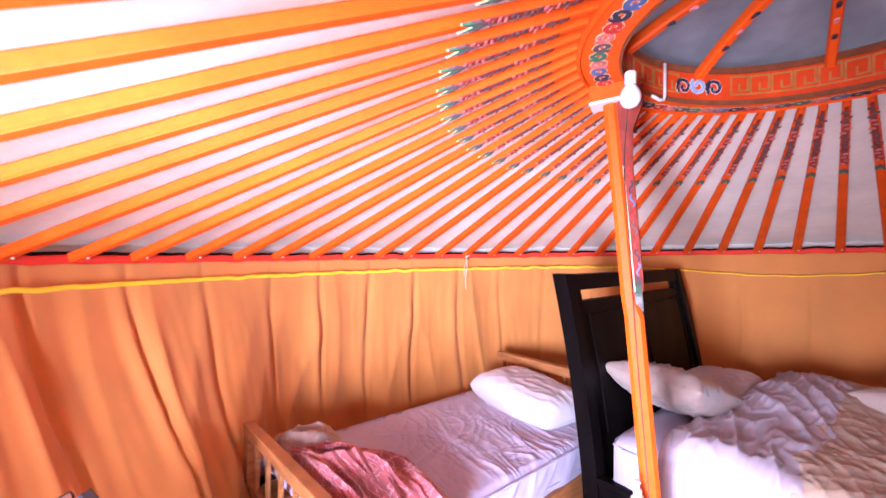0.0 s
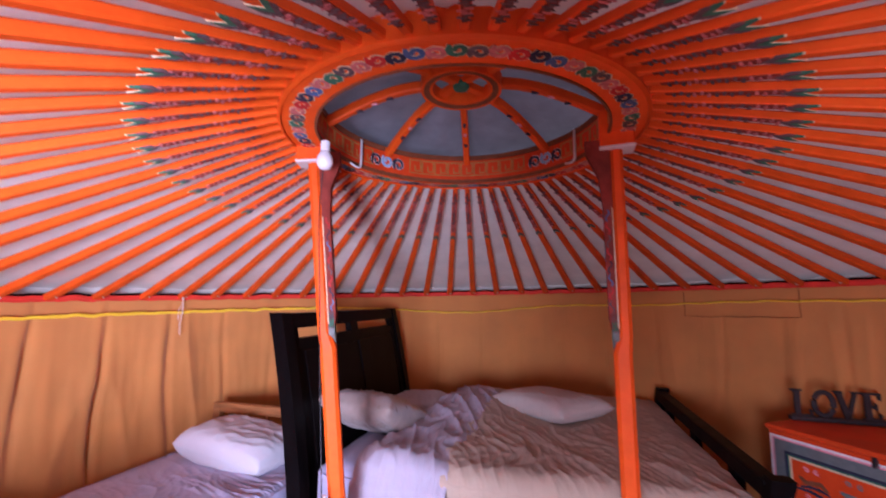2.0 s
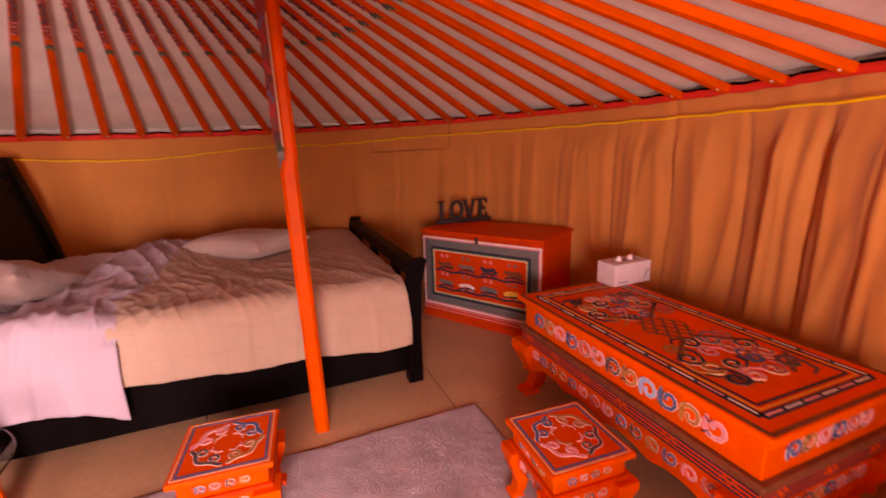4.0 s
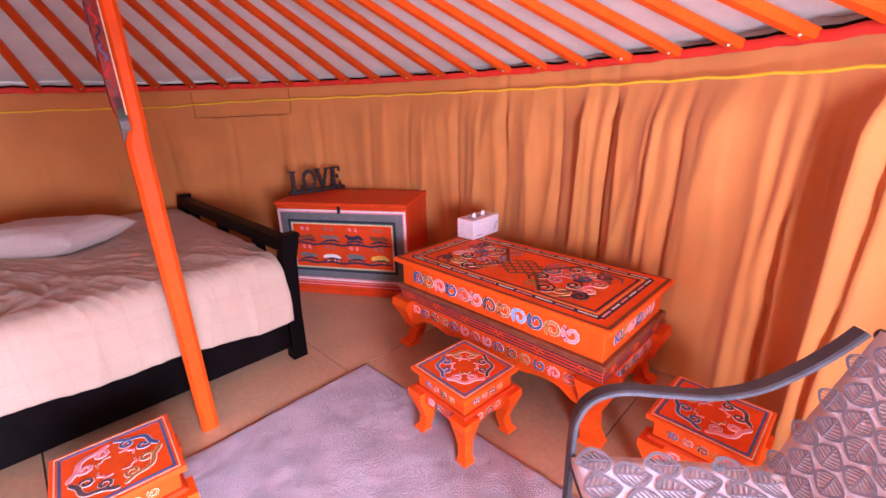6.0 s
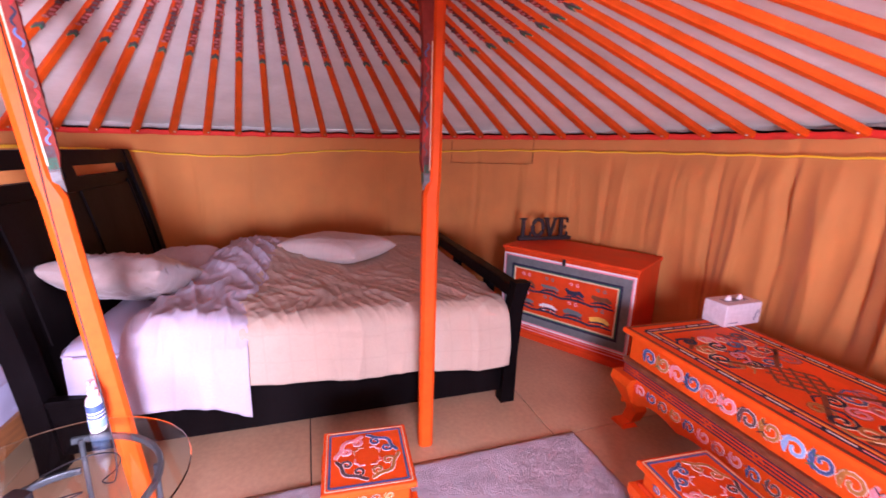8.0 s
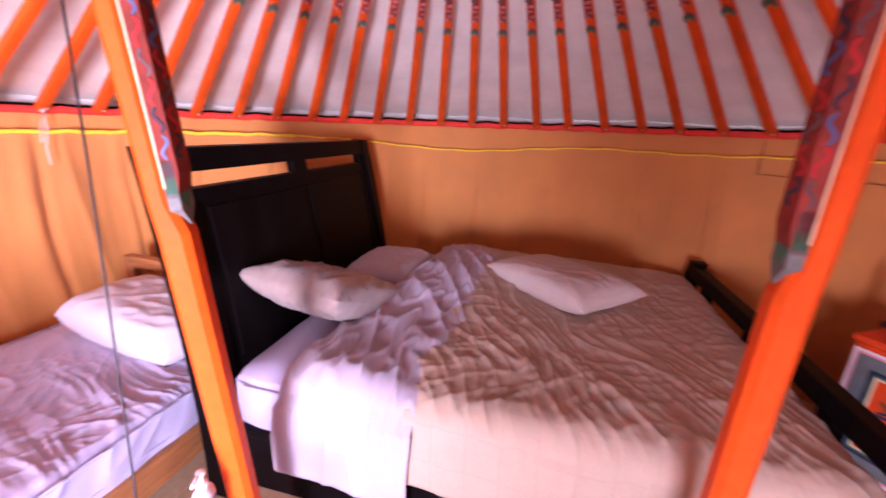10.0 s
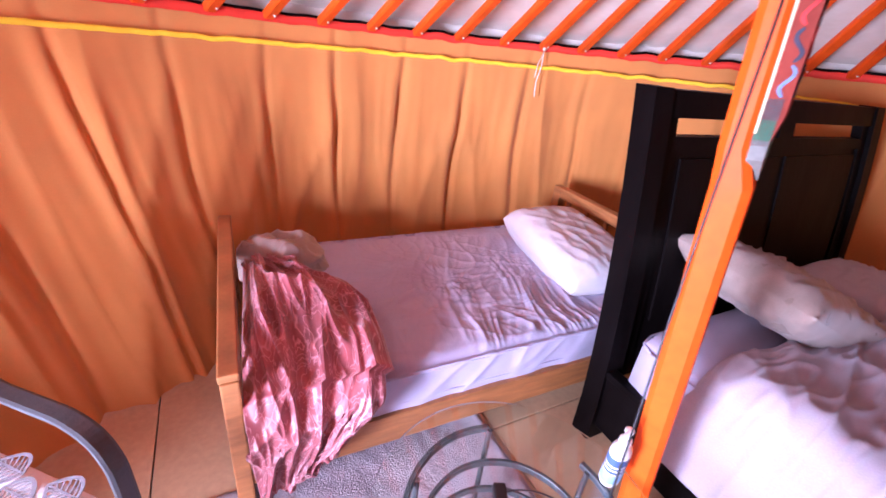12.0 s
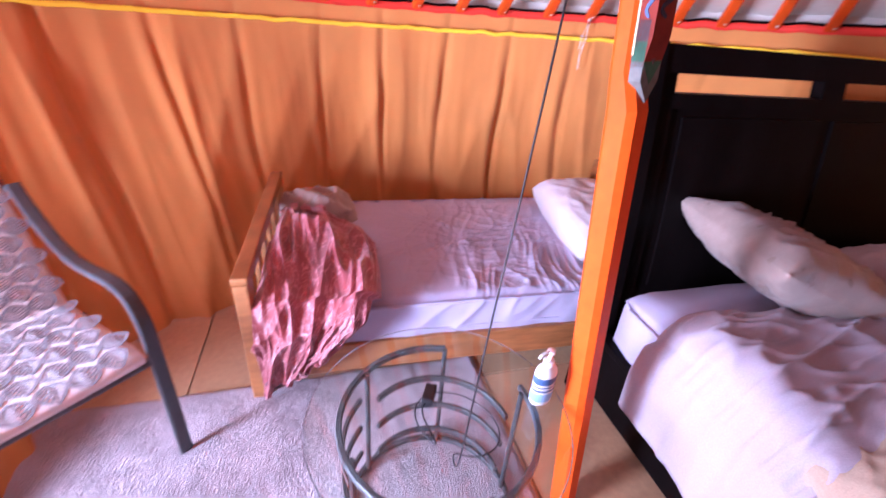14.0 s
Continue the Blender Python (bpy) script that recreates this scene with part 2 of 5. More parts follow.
def box(bm, x0, x1, y0, y1, z0, z1, bevel=0.0, m=None, segments=1):
    vs = [bm.verts.new(Vector((x, y, z)) if m is None else m @ Vector((x, y, z))) for x in (x0, x1) for y in (y0, y1) for z in (z0, z1)]
    fs = [bm.faces.new([vs[i] for i in q]) for q in ((0, 1, 3, 2), (4, 6, 7, 5), (0, 4, 5, 1), (2, 3, 7, 6), (0, 2, 6, 4), (1, 5, 7, 3))]
    if bevel:
        es = list({e for f in fs for e in f.edges})
        bmesh.ops.bevel(bm, geom=es, offset=bevel, segments=segments, affect="EDGES", profile=0.6)
    return bm


def nb():
    return bmesh.new()


def prism(bm, pts, h0, h1, m=None):
    """A flat shape pts in x, y, thick from h0 to h1."""
    f = (lambda v: v) if m is None else (lambda v: m @ v)
    a = [bm.verts.new(f(Vector((x, y, h0)))) for x, y in pts]
    b = [bm.verts.new(f(Vector((x, y, h1)))) for x, y in pts]
    n = len(pts)
    bm.faces.new(list(reversed(a)))
    bm.faces.new(b)
    for i in range(n):
        bm.faces.new((a[i], a[(i + 1) % n], b[(i + 1) % n], b[i]))
    return bm


def tube(bm, pts, r, sides=8, flat=None, closed=False, side=None):
    """A bar along pts; flat=(w, h) gives it an oblong section."""
    pts = [Vector(p) for p in pts]
    rings = []
    n = len(pts)
    for i, p in enumerate(pts):
        if closed:
            d = pts[(i + 1) % n] - pts[i - 1]
        else:
            d = pts[min(i + 1, n - 1)] - pts[max(i - 1, 0)]
        d.normalize()
        ref = Vector((0, 0, 1)) if abs(d.z) < 0.95 else Vector((1, 0, 0))
        s = d.cross(ref).normalized() if side is None else Vector(side)
        u = s.cross(d).normalized()
        if flat:
            w, h = flat
            ring = [p + s * a * w / 2 + u * b * h / 2 for a, b in ((-1, -0.6), (-0.7, -1), (0.7, -1), (1, -0.6), (1, 0.6), (0.7, 1), (-0.7, 1), (-1, 0.6))]
        else:
            rr = r[i] if isinstance(r, (list, tuple)) else r
            ring = [p + (s * math.cos(2 * math.pi * k / sides) + u * math.sin(2 * math.pi * k / sides)) * rr for k in range(sides)]
        rings.append([bm.verts.new(v) for v in ring])
    k = len(rings[0])
    for i in range(n if closed else n - 1):
        a, b = rings[i], rings[(i + 1) % n]
        for j in range(k):
            bm.faces.new((a[j], a[(j + 1) % k], b[(j + 1) % k], b[j]))
    if not closed:
        bm.faces.new(list(reversed(rings[0])))
        bm.faces.new(rings[-1])
    return bm


def lathe(bm, profile, sides=24, m=None):
    rings = []
    for r, z in profile:
        ring = []
        for k in range(sides):
            a = 2 * math.pi * k / sides
            v = Vector((r * math.cos(a), r * math.sin(a), z))
            ring.append(bm.verts.new(v if m is None else m @ v))
        rings.append(ring)
    for a, b in zip(rings, rings[1:]):
        for j in range(sides):
            bm.faces.new((a[j], a[(j + 1) % sides], b[(j + 1) % sides], b[j]))
    bm.faces.new(list(reversed(rings[0])))
    bm.faces.new(rings[-1])
    return bm


def sheet(name, fn, nu, nv, uvs=None, closed_u=False):
    """A mesh from fn(i, j) over a grid, with UVs in metres when uvs(i, j) is given."""
    verts = [fn(i, j) for j in range(nv) for i in range(nu)]
    faces, corner = [], []
    for j in range(nv - 1):
        for i in range(nu if closed_u else nu - 1):
            i2 = (i + 1) % nu
            faces.append((j * nu + i, j * nu + i2, (j + 1) * nu + i2, (j + 1) * nu + i))
            corner.append(((i, j), (i + 1, j), (i + 1, j + 1), (i, j + 1)))
    me = bpy.data.meshes.new(name)
    me.from_pydata([tuple(v) for v in verts], [], faces)
    if uvs:
        layer = me.uv_layers.new(name="UVMap")
        flat = [c for q in corner for ij in q for c in uvs(*ij)]
        layer.data.foreach_set("uv", flat)
    me.update()
    return me


def fbm(x, y, z=0.0):
    return noise.noise(Vector((x, y, z))) + 0.5 * noise.noise(Vector((2.1 * x, 2.1 * y, z + 7)))


def crease(x, y, z=0.0):
    return 1 - 2 * abs(noise.noise(Vector((x, y, z))))


def solid(ob, t, offset=-1):
    md = ob.modifiers.new("thickness", "SOLIDIFY")
    md.thickness, md.offset = t, offset
    return ob


# ---- large structure ----
def build_shell():
    # ground outside, to the horizon
    bm = nb()
    lathe(bm, [(0.01, -0.05), (40, -0.06), (3000, -0.06)], 48, Matrix.Translation((CX, CY, 0)))
    tagged(part("ground", bm, M_GROUND, None, smooth=True), "dry sandy ground outside the tent", "ground", kind="structure")
    # floor under the boards
    bm = nb()
    lathe(bm, [(RW + 0.12, -0.045), (RW + 0.12, -0.012), (0.01, -0.012)], 64, Matrix.Translation((CX, CY, 0)))
    global floor
    floor = tagged(part("floor", bm, M_JOINT, None), "dark underlay between beige floor boards", "floor", kind="structure")
    # outer felt wall with the doorway
    n = 120
    az = [DOOR_B + (360 + DOOR_A - DOOR_B) * i / (n - 1) for i in range(n)]
    me = sheet("wall_outer", lambda i, j: ring_point(az[i], RW + 0.05, -0.01 if j == 0 else rim_z(az[i]) + 0.085), n, 2)
    w = tagged(part("wall_outer", me, M_OUTER, None, smooth=True), "pale canvas outer wall of the round tent", "wall", kind="structure")
    solid(w, 0.05, 1)
    me = sheet("wall_lintel", lambda i, j: ring_point(DOOR_A + (DOOR_B - DOOR_A) * i / 11, RW + 0.05, 1.36 if j == 0 else rim_z(228) + 0.085), 12, 2)
    w = tagged(part("wall_lintel", me, M_OUTER, None, smooth=True), "canvas wall strip above the doorway", "wall", kind="structure")
    solid(w, 0.05, 1)
    # door frame
    d = thing("door_1", Matrix(), "open doorway with an orange wooden frame", "doorway", kind="structure")
    for a in (DOOR_A, DOOR_B):
        p = ring_point(a, RW + 0.05)
        bm = box(nb(), -0.06, 0.06, -0.035, 0.035, 0, 1.42, 0.006)
        part("door_post", bm, M_ORANGE, d, m=axes(p, ring_point(a, 1) - ring_point(a, 0)))
    pa, pb = ring_point(DOOR_A, RW + 0.05), ring_point(DOOR_B, RW + 0.05)
    ln = (pb - pa).length
    part("door_lintel", box(nb(), 0, ln, -0.06, 0.06, 1.35, 1.425, 0.006), M_ORANGE, d, m=axes(pa, pb - pa))
    part("threshold", box(nb(), 0, ln, -0.06, 0.06, 0, 0.06, 0.006), M_ORANGE, d, m=axes(pa, pb - pa))

    # hangings on the wall, with folds
    n, k = 1300, 30

    def bulge(a):
        t = max(0.0, min(1.0, (a - 143) / 22.0))
        shade_bunch = max(0.0, 1 - abs(a - 200) / 17.0)      # unseen bunch beside the doorway, added to shade the lower left hanging
        return 0.60 * t * t * (3 - 2 * t) + 0.05 + 0.42 * shade_bunch * shade_bunch * (3 - 2 * shade_bunch)

    def fold(a, z):
        up = z / 1.45
        busy = 0.35 + 0.65 * max(0.0, min(1.0, (a - 92) / 15.0)) if a > 40 else 0.3 + 0.7 * max(0.0, min(1.0, (-22 - a) / 15.0))
        s = a + (1 - up) * (3.0 if a > 12 else 0.8) * noise.noise(Vector((a * 0.12, 3.0, z * 0.6)))
        f = 0.070 * noise.noise(Vector((s * 0.10, 0.3 * z, 1.0)))
        f += 0.030 * max(0.0, crease(s * 0.085, 0.3 * z, 5.0)) ** 3
        f += 0.014 * noise.noise(Vector((s * 0.33, 0.6 * z, 9.0)))
        f += 0.004 * noise.noise(Vector((s * 0.9, 4 * z, 2.0)))
        # sewn joints between the widths of cloth, pulled in unevenly
        c = round((s - 2.0) / 8.6) * 8.6 + 2.0
        s -= 3.0 * noise.noise(Vector((c * 0.71, 0.0, 6.0)))
        dd = s - c - 0.55 * noise.noise(Vector((c, 1.6 * z, 4.0))) - 0.12 * noise.noise(Vector((c, 16 * z, 4.0)))
        deep = 0.35 + 0.65 * max(0.0, min(1.0, 0.5 + 1.6 * noise.noise(Vector((c * 0.37, 0.7 * z, 8.0)))))
        f -= 0.026 * deep * math.exp(-(dd / 0.42) ** 2)
        f += 0.012 * deep * math.exp(-((dd - 1.1) / 0.7) ** 2)
        # tighter pleats beside the chest and the table
        if a < 12:
            p = min(1.0, (12 - a) / 25.0)
            f += p * (0.020 * crease(s * 0.13, 0.3 * z, 5.0) ** 3 + 0.014 * max(0.0, crease(s * 0.15, 0.25 * z, 31.0)) ** 5)
            c2 = round(s / 9.2) * 9.2
            d2 = s - c2 - 2.2 * noise.noise(Vector((c2 * 0.53, 0.0, 12.0))) - 0.9 * (1 - up) * noise.noise(Vector((c2 * 0.31, 0.4 * z, 14.0)))
            f += p * 0.027 * math.exp(-max(0.0, d2) / 1.9) / (1 + math.exp(-max(-40.0, d2) / 0.13))
        # long slack folds that slant towards the floor
        if a > 140:
            sl = a - (1 - up) * 16
            f += 0.042 * max(0.0, crease(sl * 0.075, 0.2, 3.3)) ** 4 * (1.15 - up)
        fade = 8.0 if a < 12 else 3.2
        return 1.5 * f * busy * (0.12 + 0.88 * min(1.0, max(0.0, 1.0 - up) * fade))

    a0, a1 = DOOR_B - 360 + 0.4, DOOR_A - 0.4
    azs = [a0 + (a1 - a0) * i / (n - 1) for i in range(n)]

    def hang(i, j):
        a = azs[i]
        top = rim_z(a) + 0.012
        z = 0.004 + (top - 0.004) * j / (k - 1)
        r = RW - 0.02 - bulge(a) * max(0.0, 1 - z / 1.42) ** 1.25 - fold(a, z)
        return ring_point(a, min(r, RW + 0.02), z)
    me = sheet("wall_hanging", hang, n, k)
    tagged(part("wall_hanging", me, M_CURTAIN, None, smooth=True), "tan cotton hanging in loose folds round the wall", "wall", kind="structure")

    # red band along the top, yellow ribbon below it
    def band(name, z_of, h, r_of, material, label, th, a_lo=a0, a_hi=a1):
        nn = 400
        aa = [a_lo + (a_hi - a_lo) * i / (nn - 1) for i in range(nn)]

        def f(i, j):
            a = aa[i]
            wob = 0.010 * noise.noise(Vector((a * 0.5, 0, 3))) + 0.0012 * noise.noise(Vector((a * 1.3, 0, 3)))
            return ring_point(a, r_of(a) + 0.004 * noise.noise(Vector((a * 0.8, j, 0))), z_of(a) + wob + h * (j / 2 - 0.5))
        ob = tagged(part(name, sheet(name, f, nn, 3), material, None, smooth=True), label, "trim", kind="structure")
        solid(ob, th, 1)
    band("trim_red", lambda a: rim_z(a) + 0.004, 0.040, lambda a: RW - 0.048, M_REDBAND, "red cloth band along the top of the wall hanging", 0.006)

    # black strip put in for the shadow gap between red band and roof
    band("trim_shadow_gap", lambda a: rim_z(a) + 0.031, 0.015, lambda a: RW - 0.034, M_BLACKWOOD, "dark strip standing in for the shadow gap above the red band", 0.012)

    def yz(a):
        sag = 0.085 * math.exp(-((a - 57) / 17.0) ** 2) + 0.03 * math.exp(-((a - 22) / 12.0) ** 2)
        return rim_z(a) - 0.112 - sag
    band("trim_yellow", yz, 0.022, lambda a: RW - 0.088, M_YELBAND, "yellow ribbon strung below the red band", 0.004, 84, a1)
    bm = nb()
    tube(bm, [ring_point(a, RW - 0.075, yz(a) + 0.004 * math.sin(a)) for a in range(-100, 86, 2)], 0.007, 6)
    tagged(part("trim_cord", bm, M_YELBAND, None, smooth=True), "thin yellow cord sagging along the wall hanging", "cord", kind="structure")

    # canvas roof over the poles
    n, k = 260, 24

    def roof(i, j):
        a = 360.0 * i / n
        t = j / (k - 1)
        r = (RW + 0.18) * (1 - t) + 0.66 * t
        z = (rim_z(a) - 0.023) * (1 - t) + 2.180 * t + 0.050
        w = 0.018 * fbm(a * 0.10, r * 1.2) + 0.013 * crease(a * 0.3, r * 2.5, 4)
        return ring_point(a, r, z + w)
    me = sheet("ceiling", roof, n, k, closed_u=True)
    tagged(part("ceiling", me, M_FELT, None, smooth=True), "white canvas roof stretched over orange poles", "ceiling", kind="structure")


build_shell()


# ---- crown ring, posts, roof poles ----
def wrap(r, z0, az0, cz=0.0):
    """Puts (s, h, d) on the inner face of a ring of radius r: s along it, h up, d towards its middle."""
    def f(s, h, d):
        return ring_point(az0 - math.degrees(s / r), r - d, z0 + h)
    return f


def flat_on(m):
    return lambda x, y, d: m @ Vector((x, y, d))


def ribbon(bm, pts, w, f, d=0.0015, base=0.0):
    """A painted stroke along pts, w wide, standing d proud of the surface that f describes."""
    n = len(pts)
    left, right = [], []
    for i in range(n):
        ax, ay = pts[max(i - 1, 0)]
        bx, by = pts[min(i + 1, n - 1)]
        dx, dy = bx - ax, by - ay
        l = math.hypot(dx, dy) or 1.0
        nx, ny = -dy / l * w / 2, dx / l * w / 2
        if i in (0, n - 1):
            nx, ny = nx * 0.6, ny * 0.6
        x, y = pts[i]
        left.append((x + nx, y + ny))
        right.append((x - nx, y - ny))
    lt = [bm.verts.new(f(x, y, base + d)) for x, y in left]
    rt = [bm.verts.new(f(x, y, base + d)) for x, y in right]
    lb = [bm.verts.new(f(x, y, base)) for x, y in left]
    rb = [bm.verts.new(f(x, y, base)) for x, y in right]
    for i in range(n - 1):
        bm.faces.new((rt[i], rt[i + 1], lt[i + 1], lt[i]))
        bm.faces.new((lt[i], lt[i + 1], lb[i + 1], lb[i]))
        bm.faces.new((rb[i], rb[i + 1], rt[i + 1], rt[i]))
    bm.faces.new((lt[0], lb[0], rb[0], rt[0]))
    bm.faces.new((lt[-1], rt[-1], rb[-1], lb[-1]))


def spiral(cx, cy, r, turns=1.1, start=0.0, flip=1, n=12, inner=0.22):
    out = []
    for i in range(n):
        t = i / (n - 1)
        a = start + flip * turns * 2 * math.pi * t
        q = r * (1 - (1 - inner) * t)
        out.append((cx + q * math.cos(a), cy + q * math.sin(a)))
    return out


def curl(pts, extra, w, f, material, parent, name="scroll_ornament", lift=0.0, edge=None):
    """One painted curl with a white edge, as a part of its own."""
    bm = nb()
    ribbon(bm, pts, w * 1.36, f, 0.0012 + lift)
    n = len(bm.faces)
    ribbon(bm, pts, w, f, 0.0022 + lift)
    if extra:
        ribbon(bm, extra, w * 0.8, f, 0.0020 + lift)
    bm.faces.ensure_lookup_table()
    for k in range(n, len(bm.faces)):
        bm.faces[k].material_index = 1
    me = mesh_from(bm, name)
    me.materials.append(edge or M_WHITE)
    me.materials.append(material)
    return part(name, me, material, parent)


def scroll_row(length, height, count, palette, f, parent, name="scroll_ornament", w=None, x0=0.0, y0=0.0, edge=None):
    """A row of painted curls, white-edged, in turning colours."""
    w = w or height * 0.13
    step = length / count
    for i in range(count):
        cx = x0 + (i + 0.5) * step
        cy = y0 + (0.06 if i % 2 else -0.06) * height
        r = min(step, height) * 0.53
        flip = 1 if i % 2 else -1
        s0 = math.pi * (0.75 if i % 2 else 1.25)
        pts = spiral(cx, cy, r, 1.25, s0, flip)
        tail = [(cx + r * math.cos(s0), cy + r * math.sin(s0)), (cx - step * 0.3, cy - r * 0.9 * flip), (cx - step * 0.55, cy - r * 0.35 * flip)]
        curl(pts, tail, w, f, palette[i % len(palette)], parent, name, edge=edge)


def build_crown():
    c = thing("crown_ring", pose(0, 0, 0), "round orange wooden crown ring with painted scrolls and spokes", "roof ring")
    T = Matrix.Translation((CX, CY, 0))

    def ring(profile, material, name, label=""):
        bm = nb()
        sides = 72
        rs = []
        for r, z in profile:
            rs.append([bm.verts.new((CX + r * math.cos(2 * math.pi * k / sides), CY + r * math.sin(2 * math.pi * k / sides), z)) for k in range(sides)])
        m = len(rs)
        for i in range(m):
            a, b = rs[i], rs[(i + 1) % m]
            for j in range(sides):
                bm.faces.new((a[j], a[(j + 1) % sides], b[(j + 1) % sides], b[j]))
        bmesh.ops.recalc_face_normals(bm, faces=bm.faces)
        return part(name, bm, material, c, label)
    ring([(0.605, 2.135), (0.724, 2.135), (0.724, 2.29), (0.605, 2.29)], M_ORANGE, "inner_hoop")
    ring([(0.726, 2.128), (0.738, 2.134), (0.738, 2.215), (0.726, 2.23)], M_ORANGE, "outer_hoop")
    ring([(0.596, 2.130), (0.604, 2.130), (0.604, 2.148), (0.596, 2.148)], M_BROWNP, "lower_moulding")
    ring([(0.596, 2.262), (0.604, 2.262), (0.604, 2.288), (0.596, 2.288)], M_BROWNP, "upper_moulding")
    ring([(0.600, 2.150), (0.604, 2.150), (0.604, 2.260), (0.600, 2.260)], M_RED, "painted_band")
    # key pattern on the inside
    bm = nb()
    L = 2 * math.pi * 0.6
    unit = 0.075
    count = int(L / unit)
    f = wrap(0.599, 2.162, 180)
    for i in range(count):
        az = (180 - math.degrees((i + 0.5) * unit / 0.6)) % 90
        if abs(az - 10) < 11:
            continue
        x, h = i * unit, 0.084
        u = unit
        ribbon(bm, [(x, 0.01), (x, h), (x + u * 0.86, h), (x + u * 0.86, h * 0.3), (x + u * 0.42, h * 0.3), (x + u * 0.42, h * 0.66)], 0.010, f, 0.002)
        ribbon(bm, [(x, 0.01), (x + u, 0.01)], 0.010, f, 0.002)
    tagged(part("key_pattern", bm, M_GOLD, c, "gold key pattern band"), kind="stuff")
    for q in range(4):
        g = wrap(0.599, 2.205, 10 + 90 * q + 10)
        scroll_row(0.21, 0.085, 3, [M_NAVY, M_LBLUE, M_NAVY], g, c, w=0.013)
    # scrolls under the ring
    def under(s, h, d):
        a = s / 0.668
        return Vector((CX + (0.668 + h) * math.cos(a), CY + (0.668 + h) * math.sin(a), 2.1320 - d))
    scroll_row(2 * math.pi * 0.668, 0.105, 72, [M_DUSK, M_DRED, M_NAVY, M_BLUE, M_DUSK, M_GREEN, M_SLATE], under, c, w=0.016, edge=M_CREAM)
    # spokes and hub
    for q in range(8):
        a = 55 + 45 * q
        m = axes(ring_point(a, 0), ring_point(a, 1) - ring_point(a, 0))
        pts = [(0.60 - 0.46 * t, 0, 2.25 + 0.15 * math.sin(t * math.pi * 0.5)) for t in [i / 8 for i in range(9)]]
        bm = nb()
        tube(bm, pts, 0.02, flat=(0.034, 0.044))
        s = part("spoke", bm, M_ORANGE, c, m=m)
        for t, mm in ((0.3, M_NAVY), (0.45, M_PINK), (0.6, M_NAVY)):
            x, z = 0.60 - 0.46 * t, 2.25 + 0.15 * math.sin(t * math.pi * 0.5) - 0.024
            part("spoke_paint", box(nb(), x - 0.022, x + 0.022, -0.008, 0.008, z - 0.003, z + 0.006, 0.003), mm, s)
    ring([(0.125, 2.375), (0.175, 2.365), (0.178, 2.42), (0.125, 2.43)], M_ORANGE, "hub_hoop")
    ring([(0.138, 2.371), (0.163, 2.366), (0.163, 2.369), (0.138, 2.374)], M_BROWNP, "hub_paint")
    for q in range(2):
        m = axes(ring_point(0, 0), (math.cos(radians(10 + 90 * q)), math.sin(radians(10 + 90 * q)), 0))
        part("hub_cross", box(nb(), -0.13, 0.13, -0.018, 0.018, 2.39 + 0.004 * q, 2.425, 0.004), M_ORANGE, c, m=m)
    bm = nb()
    lathe(bm, [(0.005, 2.375), (0.03, 2.378), (0.038, 2.39), (0.03, 2.41), (0.01, 2.43)], 12, T)
    part("hub_boss", bm, M_GREEN, c, "small green knob")
    # cover above
    def cover(i, j):
        a = 360 * i / 72
        r = 0.80 * (1 - j / 10) + 0.001
        w = 0.012 * fbm(a * 0.12, r * 6, 2) + 0.012 * crease(r * 9 + a * 0.05, a * 0.04, 3)
        return ring_point(a, r, 2.33 + 0.12 * math.cos(r / 0.8 * math.pi / 2) + w)
    cv = part("ceiling_crown_cover", sheet("crown_cover", cover, 72, 11, closed_u=True), M_PLASTIC, None, smooth=True)
    tagged(cv, "grey plastic sheet covering the crown opening", "ceiling", kind="structure")
    return c


crown = build_crown()
LEFT_FOOT, LEFT_TOP = Vector((0.875, 1.625, 0)), Vector((0.660, 1.590, 2.10))
RIGHT_FOOT, RIGHT_TOP = Vector((1.775, 0.858, 0)), Vector((1.672, 0.806, 2.10))


